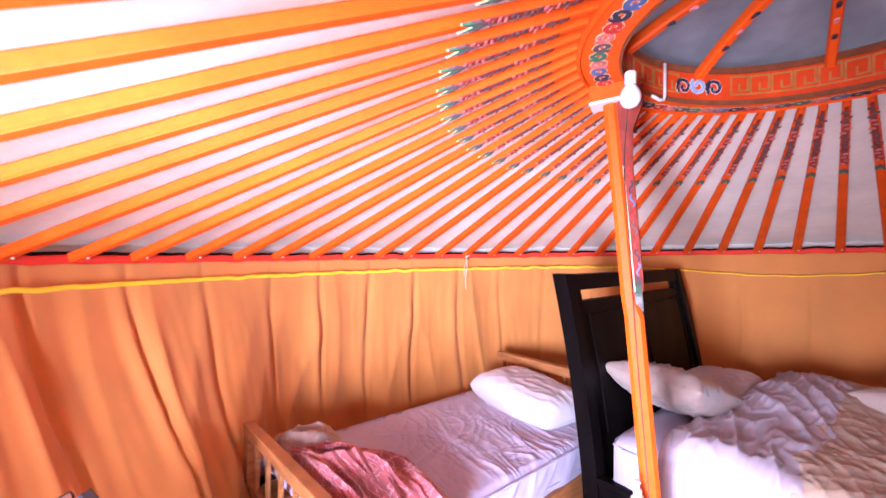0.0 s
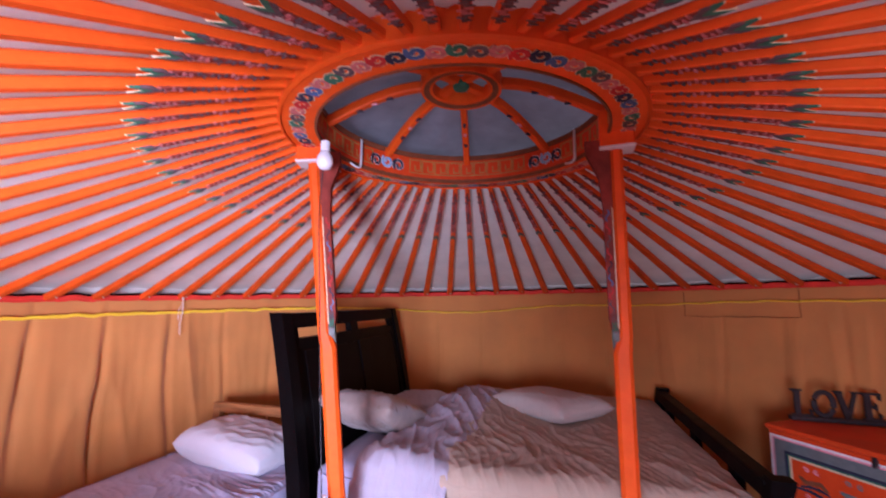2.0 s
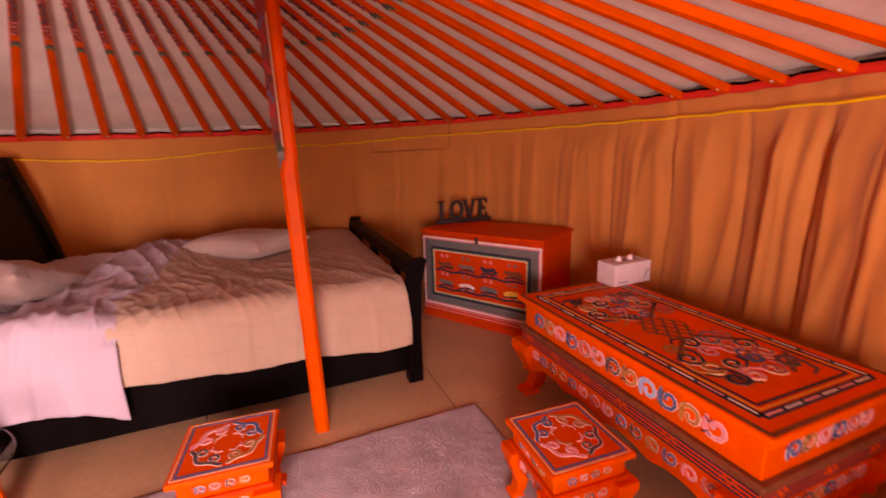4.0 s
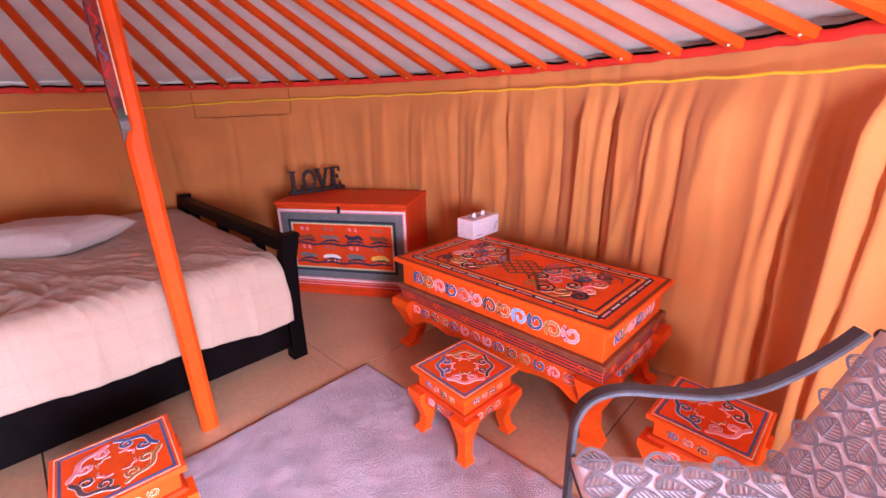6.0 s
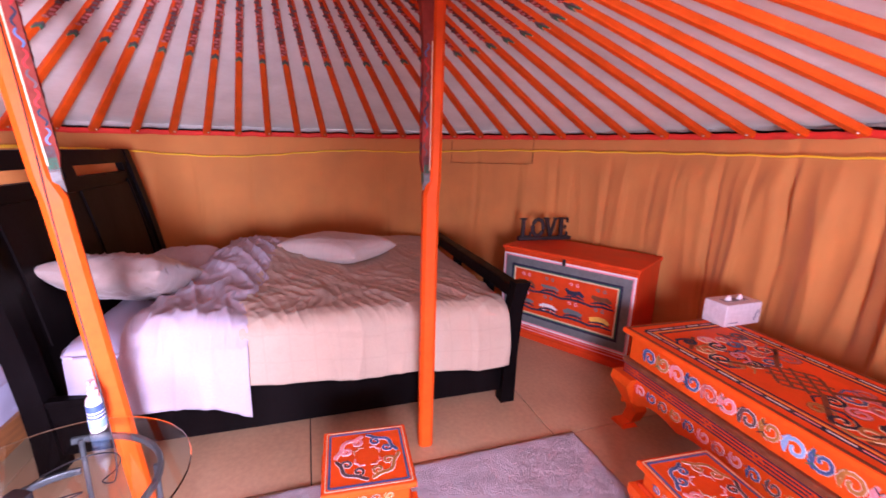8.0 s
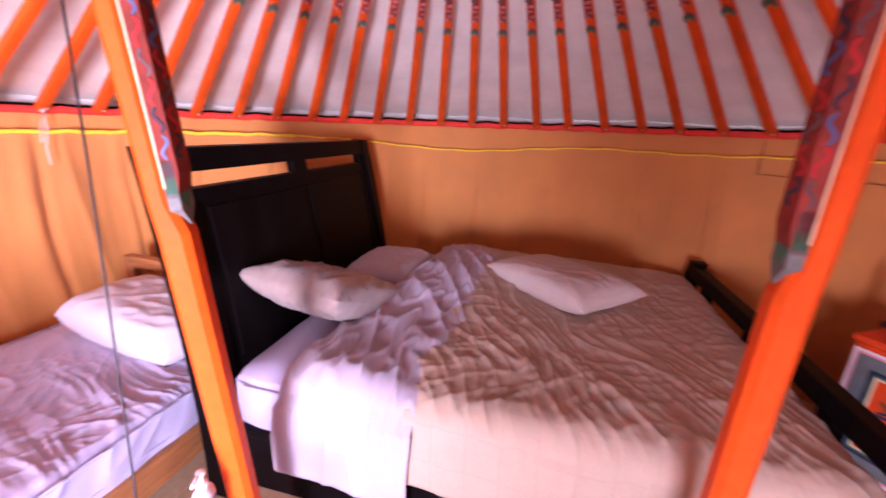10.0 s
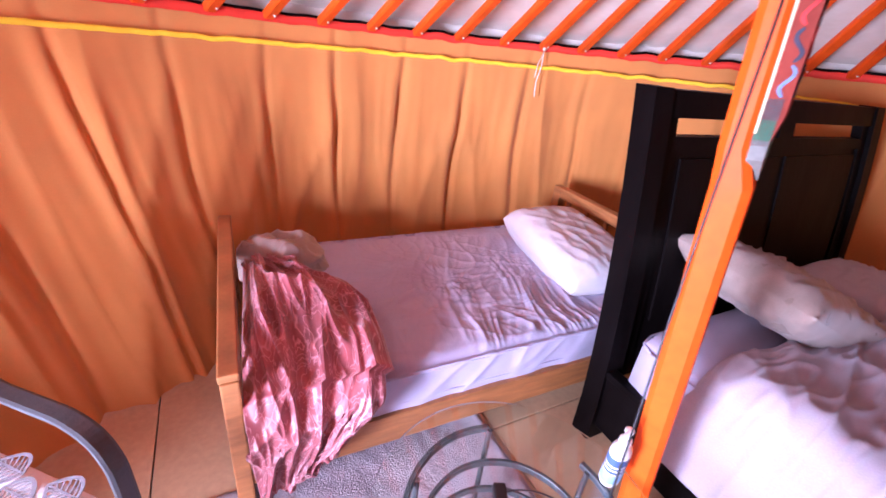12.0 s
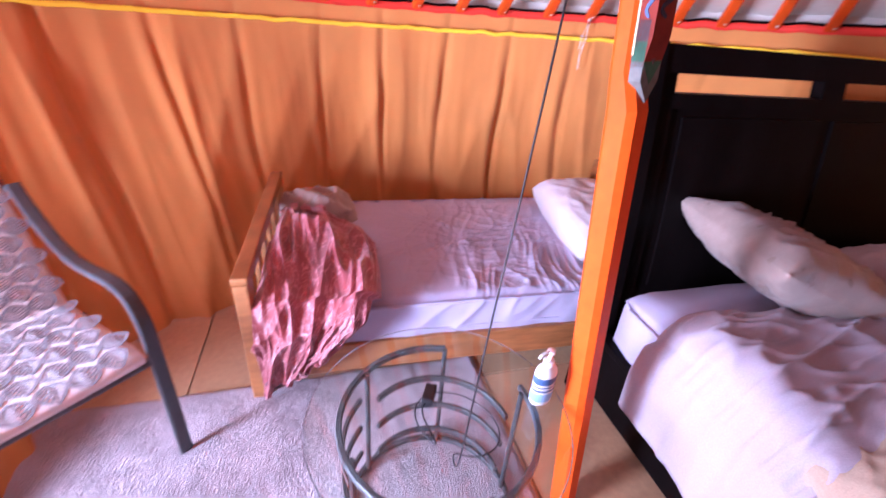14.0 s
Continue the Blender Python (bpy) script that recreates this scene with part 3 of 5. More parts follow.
def build_post(foot, top, turn, name="support_post"):
    d = top - foot
    inward = Matrix.Rotation(radians(turn), 3, "Z") @ Vector((CX - top.x, CY - top.y, 0)).normalized()
    # x: towards the middle of the crown, z: along the post
    z = d.normalized()
    y = z.cross(inward).normalized()
    x = y.cross(z)
    m = Matrix((x, y, z)).transposed().to_4x4()
    m.translation = foot
    L = d.length
    p = thing(name, m, "orange painted wooden post with a carved painted brace", "post", "posts under the crown ring")
    bm = nb()
    rings = []
    for zz, x0, x1, hw in ((0, -0.034, 0.034, 0.034), (1.26, -0.034, 0.034, 0.034), (1.33, -0.039, 0.014, 0.033), (L - 0.02, -0.041, 0.010, 0.031)):
        c = 0.014
        oct_ = [(x0 + c, -hw), (x1 - c, -hw), (x1, -hw + c), (x1, hw - c), (x1 - c, hw), (x0 + c, hw), (x0, hw - c), (x0, -hw + c)]
        rings.append([bm.verts.new((a, b, zz)) for a, b in oct_])
    for a, b in zip(rings, rings[1:]):
        for j in range(8):
            bm.faces.new((a[j], a[(j + 1) % 8], b[(j + 1) % 8], b[j]))
    bm.faces.new(list(reversed(rings[0])))
    bm.faces.new(rings[-1])
    part("shaft", bm, M_ORANGE, p)
    # brace on the inner side, flaring up to the ring
    prof = [(0.034, 1.34), (0.044, 1.39), (0.044, 1.84), (0.056, 1.97), (0.10, 2.07), (0.105, L + 0.02), (0.008, L + 0.02), (0.008, 1.34)]
    bm = nb()
    prism(bm, prof, -0.030, 0.030, Matrix(((1, 0, 0, 0), (0, 0, 1, 0), (0, 1, 0, 0), (0, 0, 0, 1))))
    bmesh.ops.recalc_face_normals(bm, faces=bm.faces)
    br = part("brace", bm, M_BRACE, p, "carved brace with painted scrolls")
    for s in (-1, 1):
        part("brace_edge", box(nb(), 0.009, 0.0135, s * 0.0312 - 0.0012, s * 0.0312 + 0.0012, 1.36, 1.84, 0.001), M_CREAM, br)
    # scrolls on the face that looks to the middle and on the flanks
    face = Matrix(((0, 0, 1, 0.044), (1, 0, 0, 0), (0, 1, 0, 1.42), (0, 0, 0, 1)))
    flank = Matrix(((1, 0, 0, 0.031), (0, 0, 1, 0.030), (0, 1, 0, 1.42), (0, 0, 0, 1)))
    flank2 = Matrix(((1, 0, 0, 0.031), (0, 0, -1, -0.030), (0, 1, 0, 1.42), (0, 0, 0, 1)))
    for k, fm in enumerate((face, flank, flank2)):
        for i in range(8):
            key = (M_NAVY, M_DRED, M_SLATE, M_DRED, M_BLUE)[(i + 2 * k) % 5]
            bm = nb()
            amp = (0.017 if k == 0 else 0.007) * (1 if i % 2 else -1)
            ribbon(bm, [(amp * math.sin(6.28 * q / 9), 0.052 * i + 0.048 * q / 9) for q in range(10)], 0.0085 if k == 0 else 0.006, flat_on(fm), 0.002)
            part("scroll_ornament", bm, key, br)
    # chevron tip
    for i, mm in enumerate((M_PALE, M_GREEN, M_SLATE)):
        z0 = 1.275 + 0.034 * i
        bm = nb()
        pts = [(-0.030, z0 + 0.04), (0, z0), (0.030, z0 + 0.04), (0.030, z0 + 0.074), (0, z0 + 0.034), (-0.030, z0 + 0.074)]
        prism(bm, pts, 0.010, 0.0350 + 0.0008 * i, Matrix(((0, 0, 1, 0), (1, 0, 0, 0), (0, 1, 0, 0), (0, 0, 0, 1))))
        part("chevron", bm, mm, br)
    # block under the ring
    blk = part("head_block", box(nb(), -0.085, 0.045, -0.058, 0.058, L - 0.02, L + 0.135, 0.006), M_ORANGE, p)
    part("head_block_trim", box(nb(), -0.088, 0.048, -0.061, 0.061, L - 0.027, L - 0.016, 0.003), M_WHITE, p, "white painted edge")
    return p


post_a = build_post(LEFT_FOOT, LEFT_TOP, 17)
post_b = build_post(RIGHT_FOOT, RIGHT_TOP, -12)

# azimuths of the roof poles
RIBS = [112.8 - 5.217 * i for i in range(25)] + [-12.4 - 5.72 * i for i in range(1, 12)] + [112.8 + 5.72 * i for i in range(1, 9)] + [158.6 + 5.73 * i for i in range(1, 22)]


def build_ribs():
    L = 2.30
    bm = box(nb(), 0, L, -0.021, 0.021, -0.017, 0.017, 0.006)
    for v in bm.verts:      # broad at the wall, slimmer towards the crown
        v.co.y *= (0.029 - 0.0165 * v.co.x / L) / 0.021
        v.co.z *= (0.021 - 0.007 * v.co.x / L) / 0.017
    shaft = mesh_from(bm, "pole_shaft")
    shaft.materials.append(M_ORANGE)
    X0 = 1.30

    def sleeve(pts, h, material, name):
        bm = nb()
        prism(bm, pts, -0.0178 - h, -0.012)
        me = mesh_from(bm, name)
        me.materials.append(material)
        return me
    def chev(x, w=0.0185, t=0.036):
        return [(x, -w), (x + t, -w), (x + t + 0.034, 0), (x + t, w), (x, w), (x + 0.034, 0)]
    chevs = [sleeve(chev(X0 - 0.004, 0.0188, 0.005), 0.0, M_CREAM, "chevron"), sleeve(chev(X0, t=0.024), 0.0012, M_GREEN, "chevron"), sleeve(chev(X0 + 0.026, t=0.022), 0.0024, M_SLATE, "chevron")]
    under = lambda x, y, d: Vector((x, y, -0.0162 - d))
    scr = []
    for j, (key, xa, count) in enumerate(((M_DUSK, X0 + 0.16, 4), (M_SLATE, X0 + 0.33, 5), (M_DUSK, X0 + 0.54, 3), (M_SLATE, X0 + 0.66, 3))):
        bm = nb()
        for i in range(count):
            pts = spiral(xa + 0.042 * i, 0.006 * (1 if i % 2 else -1), 0.013, 1.1, 1.2 * i, 1 if i % 2 else -1, 8)
            ribbon(bm, pts, 0.0085, under, 0.0026)
        me = mesh_from(bm, "scroll_ornament")
        me.materials.append(key)
        scr.append(me)
    ground = sleeve([(X0 + 0.15, -0.014), (X0 + 0.52, -0.011), (X0 + 0.80, -0.007), (X0 + 0.80, 0.007), (X0 + 0.52, 0.011), (X0 + 0.15, 0.014)], -0.0012, M_BRACE, "painted_panel")
    first = None
    for i, az in enumerate(RIBS):
        j = 0.5 * noise.noise(Vector((i * 3.1, 0, 0)))
        foot = ring_point(az + j, RW - 0.03, rim_z(az) + 0.010)
        top = ring_point(az + 0.3 * j, 0.738, 2.158)
        m = axes(foot, top - foot)
        if first is None:
            first = thing("roof_pole", m, "orange painted roof pole with chevrons and scrolls", "roof pole", "roof poles")
            part("shaft", shaft, M_ORANGE, first)
            for me in chevs:
                part("chevron", me, M_WHITE, first)
            part("painted_panel", ground, M_DRED, first)
            for me in scr:
                tagged(part("scroll_ornament", me, M_PINK, first), kind="stuff")
            part("tie", lathe(nb(), [(0.002, -0.006), (0.006, -0.003), (0.0065, 0.003), (0.002, 0.006)], 8, Matrix.Translation((0.075, 0.010, -0.022))), M_CORD, first, "small white cord tie")
            cur = first
        else:
            cur = copy_thing(first, m)
        # the painted end starts nearer the crown on the door side
        rc = 1.22 + 0.20 * math.cos(radians(az - 60))
        x_new = (top - foot).length * (RW - 0.03 - rc) / (RW - 0.03 - 0.745) - 0.05
        sc = (L - 0.16 - x_new) / (L - 0.16 - X0)
        for ch in cur.children:
            if ch.name.startswith("chevron"):
                ch.matrix_basis = Matrix.Translation((x_new - X0, 0, 0))
            elif not ch.name.startswith(("shaft", "tie")):
                ch.matrix_basis = Matrix.Translation((x_new - X0 * sc, 0, 0)) @ Matrix.Diagonal((sc, 1, 1, 1))


build_ribs()


# ---- double bed ----
BED = axes((0.72, 2.16, 0), (0.7225, -0.692, 0))
BL, BW = 2.27, 1.95


def build_double_bed():
    b = thing("double_bed", BED, "black-brown wooden double bed with a tall curved headboard", "bed")

    def hx(z):
        return -0.25 * (z / 1.38) ** 1.5

    def slab(name, y0, y1, z0, z1, t0, t1, parent, n=8, mat_=M_BLACKWOOD, lean=0.0):
        bm = nb()
        rings = []
        for i in range(n + 1):
            z = z0 + (z1 - z0) * i / n
            x = hx(z)
            dy = lean * z / 1.38
            rings.append([bm.verts.new((x + a, y + dy, z)) for a, y in ((t0, y0), (t1, y0), (t1, y1), (t0, y1))])
        for p, q in zip(rings, rings[1:]):
            for j in range(4):
                bm.faces.new((p[j], p[(j + 1) % 4], q[(j + 1) % 4], q[j]))
        bm.faces.new(list(reversed(rings[0])))
        bm.faces.new(rings[-1])
        bmesh.ops.bevel(bm, geom=[e for e in bm.edges if e.is_boundary is False and e.calc_face_angle(0) > 1.2], offset=0.006, segments=1, affect="EDGES")
        return part(name, bm, mat_, parent)
    HW = 1.90
    hb = slab("headboard", 0.09, HW - 0.09, 0.25, 1.215, 0.022, 0.048, b, lean=0.07)
    slab("headboard_post", 0.0, 0.095, 0.0, 1.38, 0.0, 0.085, hb, lean=0.07)
    slab("headboard_post", HW - 0.095, HW, 0.0, 1.38, 0.0, 0.085, hb, lean=0.03)
    slab("top_rail", 0.09, HW - 0.09, 1.285, 1.375, 0.005, 0.075, hb, lean=0.06)
    slab("slot_stile", HW / 2 - 0.06, HW / 2 + 0.06, 1.21, 1.29, 0.012, 0.062, hb, n=2, lean=0.06)
    slab("headboard_stile", 0.09, 0.17, 0.3, 1.29, 0.015, 0.062, hb, lean=0.07)
    slab("headboard_stile", HW - 0.17, HW - 0.09, 0.3, 1.29, 0.015, 0.062, hb, lean=0.04)
    slab("headboard_rail", 0.09, HW - 0.09, 1.17, 1.22, 0.015, 0.062, hb, n=2, lean=0.06)
    for y0 in (0.24, 1.0):
        slab("headboard_panel", y0, y0 + 0.70, 0.5, 1.14, 0.044, 0.056, hb, lean=0.06)

    def bar(name, x0, x1, y0, y1, z0, z1, bev=0.006, parent=b):
        return part(name, box(nb(), x0, x1, y0, y1, z0, z1, bev, segments=2), M_BLACKWOOD, parent)
    bar("side_rail", 0.05, BL - 0.05, 0.03, 0.065, 0.07, 0.315)
    bar("side_rail_lip", 0.05, BL - 0.05, 0.022, 0.075, 0.315, 0.345)
    bar("side_rail", 0.05, BL - 0.05, BW - 0.065, BW - 0.03, 0.07, 0.34)
    fb = bar("footboard", BL - 0.06, BL - 0.03, 0.06, BW - 0.06, 0.12, 0.55)
    for y in (0.0, BW - 0.075):
        bm = nb()
        rings = []
        for z, x, t in ((0, BL - 0.085, 0.085), (0.3, BL - 0.08, 0.08), (0.6, BL - 0.065, 0.08), (0.735, BL - 0.04, 0.09)):
            rings.append([bm.verts.new(v) for v in ((x, y, z), (x + t, y, z), (x + t, y + 0.075, z), (x, y + 0.075, z))])
        for p, q in zip(rings, rings[1:]):
            for j in range(4):
                bm.faces.new((p[j], p[(j + 1) % 4], q[(j + 1) % 4], q[j]))
        bm.faces.new(list(reversed(rings[0])))
        bm.faces.new(rings[-1])
        part("footboard_post", bm, M_BLACKWOOD, fb)
    bar("footboard_rail", BL - 0.05, BL + 0.03, 0.05, BW - 0.05, 0.635, 0.715, 0.012, fb)
    for y in (0.35, 0.95, 1.55):
        bar("footboard_stile", BL - 0.05, BL - 0.005, y, y + 0.09, 0.54, 0.64, 0.004, fb)


build_double_bed()


def soft_box(name, x0, x1, y0, y1, z0, z1, r, wob, seed, material, m, label, category, sag=0.0):
    """A mattress: a rounded block with a slightly uneven skin."""
    bm = nb()
    bmesh.ops.create_cube(bm, size=1)
    bmesh.ops.subdivide_edges(bm, edges=bm.edges[:], cuts=15, use_grid_fill=True)
    lx, ly, lz = x1 - x0, y1 - y0, z1 - z0
    for v in bm.verts:
        p = Vector((v.co.x * lx, v.co.y * ly, v.co.z * lz))
        q = Vector((max(-lx / 2 + r, min(lx / 2 - r, p.x)), max(-ly / 2 + r, min(ly / 2 - r, p.y)), max(-lz / 2 + r, min(lz / 2 - r, p.z))))
        d = p - q
        if d.length > 1e-6:
            p = q + d.normalized() * r
        p += Vector((0, 0, 1)) * wob * fbm(p.x * 5, p.y * 5, seed)
        v.co = p + Vector(((x0 + x1) / 2, (y0 + y1) / 2, (z0 + z1) / 2))
    ob = part(name, bm, material, None, smooth=True)
    ob.matrix_basis = m
    return tagged(ob, label, category)


bed_mattress = soft_box("mattress", 0.10, 2.18, 0.045, BW - 0.05, 0.27, 0.575, 0.07, 0.006, 1, M_SHEET, BED, "thick white mattress under a fitted sheet", "mattress")


for _z in (0.33, 0.525):
    part("piping", tube(nb(), [(0.17, 0.043, _z), (0.12, 0.07, _z), (0.098, 0.14, _z), (0.098, 1.0, _z), (0.098, 1.8, _z)], 0.005, 6), M_SHEET, bed_mattress, smooth=True)
    part("piping", tube(nb(), [(0.17, 0.042, _z), (1.0, 0.041, _z), (2.1, 0.042, _z)], 0.005, 6), M_SHEET, bed_mattress, smooth=True)


def cloth_mat_grid(fn, nu, nv, uv, name, material, m, label, category, t=0.012):
    me = sheet(name, fn, nu, nv, uv)
    ob = part(name, me, material, None, smooth=True)
    ob.matrix_basis = m
    solid(ob, t, 1)
    return tagged(ob, label, category)


def build_duvet():
    nu, nv = 260, 230
    x0, x1 = 0.60, 2.20
    total = BW + 0.36

    def prof(s):
        # s runs from the back edge over the top and down the front
        top = BW - 0.12
        if s < top:
            return BW - 0.03 - s, 0.0
        e = s - top
        r = 0.10
        arc = r * math.pi / 2
        if e < arc:
            a = e / r
            return 0.09 - r * math.sin(a), -r * (1 - math.cos(a))
        return 0.09 - r - 0.02 * min(1, (e - arc) / 0.1), -r - (e - arc)

    def fn(i, j):
        u = i / (nu - 1)
        v = j / (nv - 1)
        hem = 0.02 * fbm(u * 5, 1.0, 2) - 0.10 + 0.08 * u
        s = v * (total - 0.045 + hem)
        x = x0 + (x1 - x0) * u
        y, dz = prof(s)
        top = 0.615
        hump = 0.07 * math.exp(-((x - 0.82) / 0.26) ** 2 - ((y - 1.25) / 0.5) ** 2)
        edge = 0.02 * min(1, (1 - u) * 12)
        near = math.exp(-((x - 0.9) / 0.5) ** 2)
        wx = x + 0.10 * noise.noise(Vector((x * 3, y * 3, 2)))
        wy = y + 0.10 * noise.noise(Vector((x * 3, y * 3, 8)))
        wr = 0.012 * fbm(x * 2.2, y * 2.2, 1)
        wr += (0.003 + 0.006 * near) * max(0, crease(wx * 6.5 + 2.0 * wy, wy * 0.8 - 0.3 * wx, 3)) ** 3
        wr += (0.003 + 0.006 * near) * max(0, crease(wx * 13 + 5 * wy, wy * 1.3 - 0.8 * wx, 5)) ** 3
        wr += 0.005 * max(0, crease(wx * 5 - 9 * wy, wx * 2, 6)) ** 4
        front = math.exp(-((y - 0.32) / 0.34) ** 2)
        swirl = 0.25 * noise.noise(Vector((x * 2.2, y * 2.2, 17)))
        wr += 0.011 * front * max(0, crease(x * 4.6 + 3.4 * y + 3 * swirl, y * 0.7 - x * 0.4, 18)) ** 4
        wr += 0.006 * front * max(0, crease(x * 10 + 6.5 * y + 5 * swirl, y * 1.1 - x * 0.6, 19)) ** 4
        wr += 0.004 * max(0, crease(x * 4 - 3 * y + 4 * swirl, y * 3 + x, 20)) ** 5
        wr += 0.003 * fbm(x * 22, y * 22, 9)
        if dz < -0.09:
            y -= 0.018 * fbm(x * 3.5, dz * 1.2, 4) + 0.01 * max(0, crease(x * 5, dz * 1.0, 6)) ** 2
            z = top + dz + 0.3 * wr
        else:
            z = top + dz + wr + hump + edge
        return (x + 0.01 * fbm(y * 4, s * 3, 8), y, z)
    duvet = cloth_mat_grid(fn, nu, nv, lambda i, j: (x0 + (x1 - x0) * i / (nu - 1), total * j / (nv - 1)), "duvet", M_DUVET, BED, "rumpled cream checked duvet spread over the double bed", "duvet", 0.016)

    # the turned-back head end, hanging lower over the side
    nu2, nv2 = 90, 150
    a0, a1 = 0.36, 0.86

    def fn2(i, j):
        u = i / (nu2 - 1)
        v = j / (nv2 - 1)
        tot = total - 0.065 + 0.10 * u ** 3
        s = 0.12 + v * (tot - 0.12)
        y, dz = prof(s)
        lean = 0.16 * max(0.0, min(1.0, (y - 0.2) / 1.4))
        x = a0 + (a1 - a0) * u + lean
        hump = 0.07 * math.exp(-((y - 1.22) / 0.5) ** 2) * math.sin(math.pi * min(1, max(0, u))) ** 0.7
        roll = 0.035 * math.sin(math.pi * u) ** 0.5
        wr = 0.022 * max(0, crease(x * 7 + 3 * y, y * 1.1 - 0.5 * x, 13)) ** 4 + 0.012 * max(0, crease(x * 17, y * 6 - 5 * x, 15)) ** 3 + 0.010 * fbm(x * 5, y * 5, 12)
        if dz < -0.09:
            y -= 0.024 + 0.022 * fbm(x * 4, dz * 1.2, 14) + 0.012 * max(0, crease(x * 7, dz, 16)) ** 2
            z = 0.64 + dz + 0.2 * wr
        else:
            z = 0.630 + dz + wr + hump + roll
        return (x, y, z)
    me = sheet("turned_back_end", fn2, nu2, nv2, lambda i, j: (i / nu2 * 0.5, j / nv2 * total))
    flap = part("turned_back_end", me, M_LINEN, duvet, "white turned-back end hanging over the bed side", smooth=True)
    solid(flap, 0.02, 1)


build_duvet()


def pillow(w, h, t, material, m, label, seed, crumple=0.012, tip=-0.10):
    n = 44

    def surf(i, j, sgn):
        u, v = 2 * i / (n - 1) - 1, 2 * j / (n - 1) - 1
        edge = max(0.0, (1 - abs(u) ** 4.0)) ** 0.48 * max(0.0, (1 - abs(v) ** 4.0)) ** 0.48
        pinch = 1 - 0.07 * (1 - v * v) * abs(u) ** 4
        pinch2 = 1 - 0.09 * (1 - u * u) * abs(v) ** 4
        rc = 1 + tip * (u * v) ** 2
        u2, v2 = u * rc, v * rc
        wr = crumple * (0.5 * fbm(u * 1.6, v * 1.6, seed + sgn) + 0.35 * max(0, crease(u * 6 - 4 * v, v * 2 + u, seed + 3)) ** 3 + 0.8 * max(0, crease(u * 2.6 + v, v * 3.4 - u, seed)) ** 3 + 0.25 * max(0, crease(u * 7 + 3 * v, 1.2 * v - 0.5 * u, seed + 5)) ** 4)
        return (u2 * w / 2 * pinch, v2 * h / 2 * pinch2, sgn * (t / 2 * edge + 0.003) + wr * (0.08 + 1.1 * edge))
    vs, fs = [], []
    for sgn in (1, -1):
        base = len(vs)
        for j in range(n):
            for i in range(n):
                vs.append(surf(i, j, sgn))
        for j in range(n - 1):
            for i in range(n - 1):
                q = (base + j * n + i, base + j * n + i + 1, base + (j + 1) * n + i + 1, base + (j + 1) * n + i)
                fs.append(q if sgn > 0 else q[::-1])
    rim = [j * n for j in range(n)][::-1] + list(range(0, n)) + [j * n + n - 1 for j in range(n)] + [(n - 1) * n + i for i in range(n)][::-1]
    for a, b in zip(rim, rim[1:]):
        if a != b:
            fs.append((b, a, a + n * n, b + n * n))
    me = bpy.data.meshes.new("pillow")
    me.from_pydata(vs, [], fs)
    layer = me.uv_layers.new(name="UVMap")
    co = [0.0] * (len(me.loops) * 2)
    for k, lp in enumerate(me.loops):
        p = me.vertices[lp.vertex_index].co
        co[2 * k], co[2 * k + 1] = p.x, p.y
    layer.data.foreach_set("uv", co)
    me.update()
    ob = part("pillow", me, material, None, smooth=True)
    ob.matrix_basis = m
    return tagged(ob, label, "pillow")


# pillows of the double bed
pillow(0.68, 0.52, 0.22, M_SATIN, BED @ pose(0.26, 0.62, 0.690, 0, 24, 78), "crumpled beige satin pillow leaning on the headboard", 21, 0.016, 0.09)
pillow(0.70, 0.46, 0.13, M_PILLOW, BED @ pose(0.26, 1.40, 0.60, 0, 3, 92), "white pillow lying beside the headboard", 27, 0.014)
pillow(0.78, 0.50, 0.17, M_PLAID, BED @ pose(1.33, 1.24, 0.700, 0, 3, 135), "cream checked pillow lying on the duvet", 31, 0.007, 0.02)


# ---- single bed ----
SB = axes((-0.317, 1.342, 0), (0.712, 0.702, 0))
SL, SW = 2.10, 1.07


def build_single_bed():
    b = thing("single_bed", SB, "orange pine single bed with low slatted ends", "bed")

    def bar(name, x0, x1, y0, y1, z0, z1, parent=b, bev=0.006):
        return part(name, box(nb(), x0, x1, y0, y1, z0, z1, bev, segments=2), M_PINE, parent)
    bar("side_rail", 0.05, SL - 0.03, -0.03, 0.0, 0.10, 0.235)
    bar("side_rail", 0.05, SL - 0.03, SW - 0.0, SW + 0.03, 0.10, 0.235)
    for x, name, up in ((0.0, "footboard", 0.0), (SL - 0.06, "headboard", 0.08)):
        e = bar(name, x + 0.005, x + 0.045, 0.02, SW - 0.02, 0.50 + up, 0.565 + up)
        bar("end_post", x, x + 0.050, -0.035, 0.035, 0.0, 0.545 + up, e)
        bar("end_post", x, x + 0.050, SW - 0.035, SW + 0.035, 0.0, 0.545 + up, e)
        bar("end_cap", x - 0.004, x + 0.052, -0.03, SW + 0.03, 0.545 + up, 0.572 + up, e)
        bar("lower_bar", x + 0.01, x + 0.04, 0.02, SW - 0.02, 0.18, 0.26, e)
        for i in range(6):
            y = 0.10 + i * (SW - 0.23) / 5
            bar("slat", x + 0.016, x + 0.034, y, y + 0.03, 0.25, 0.51 + up, e, 0.003)


build_single_bed()


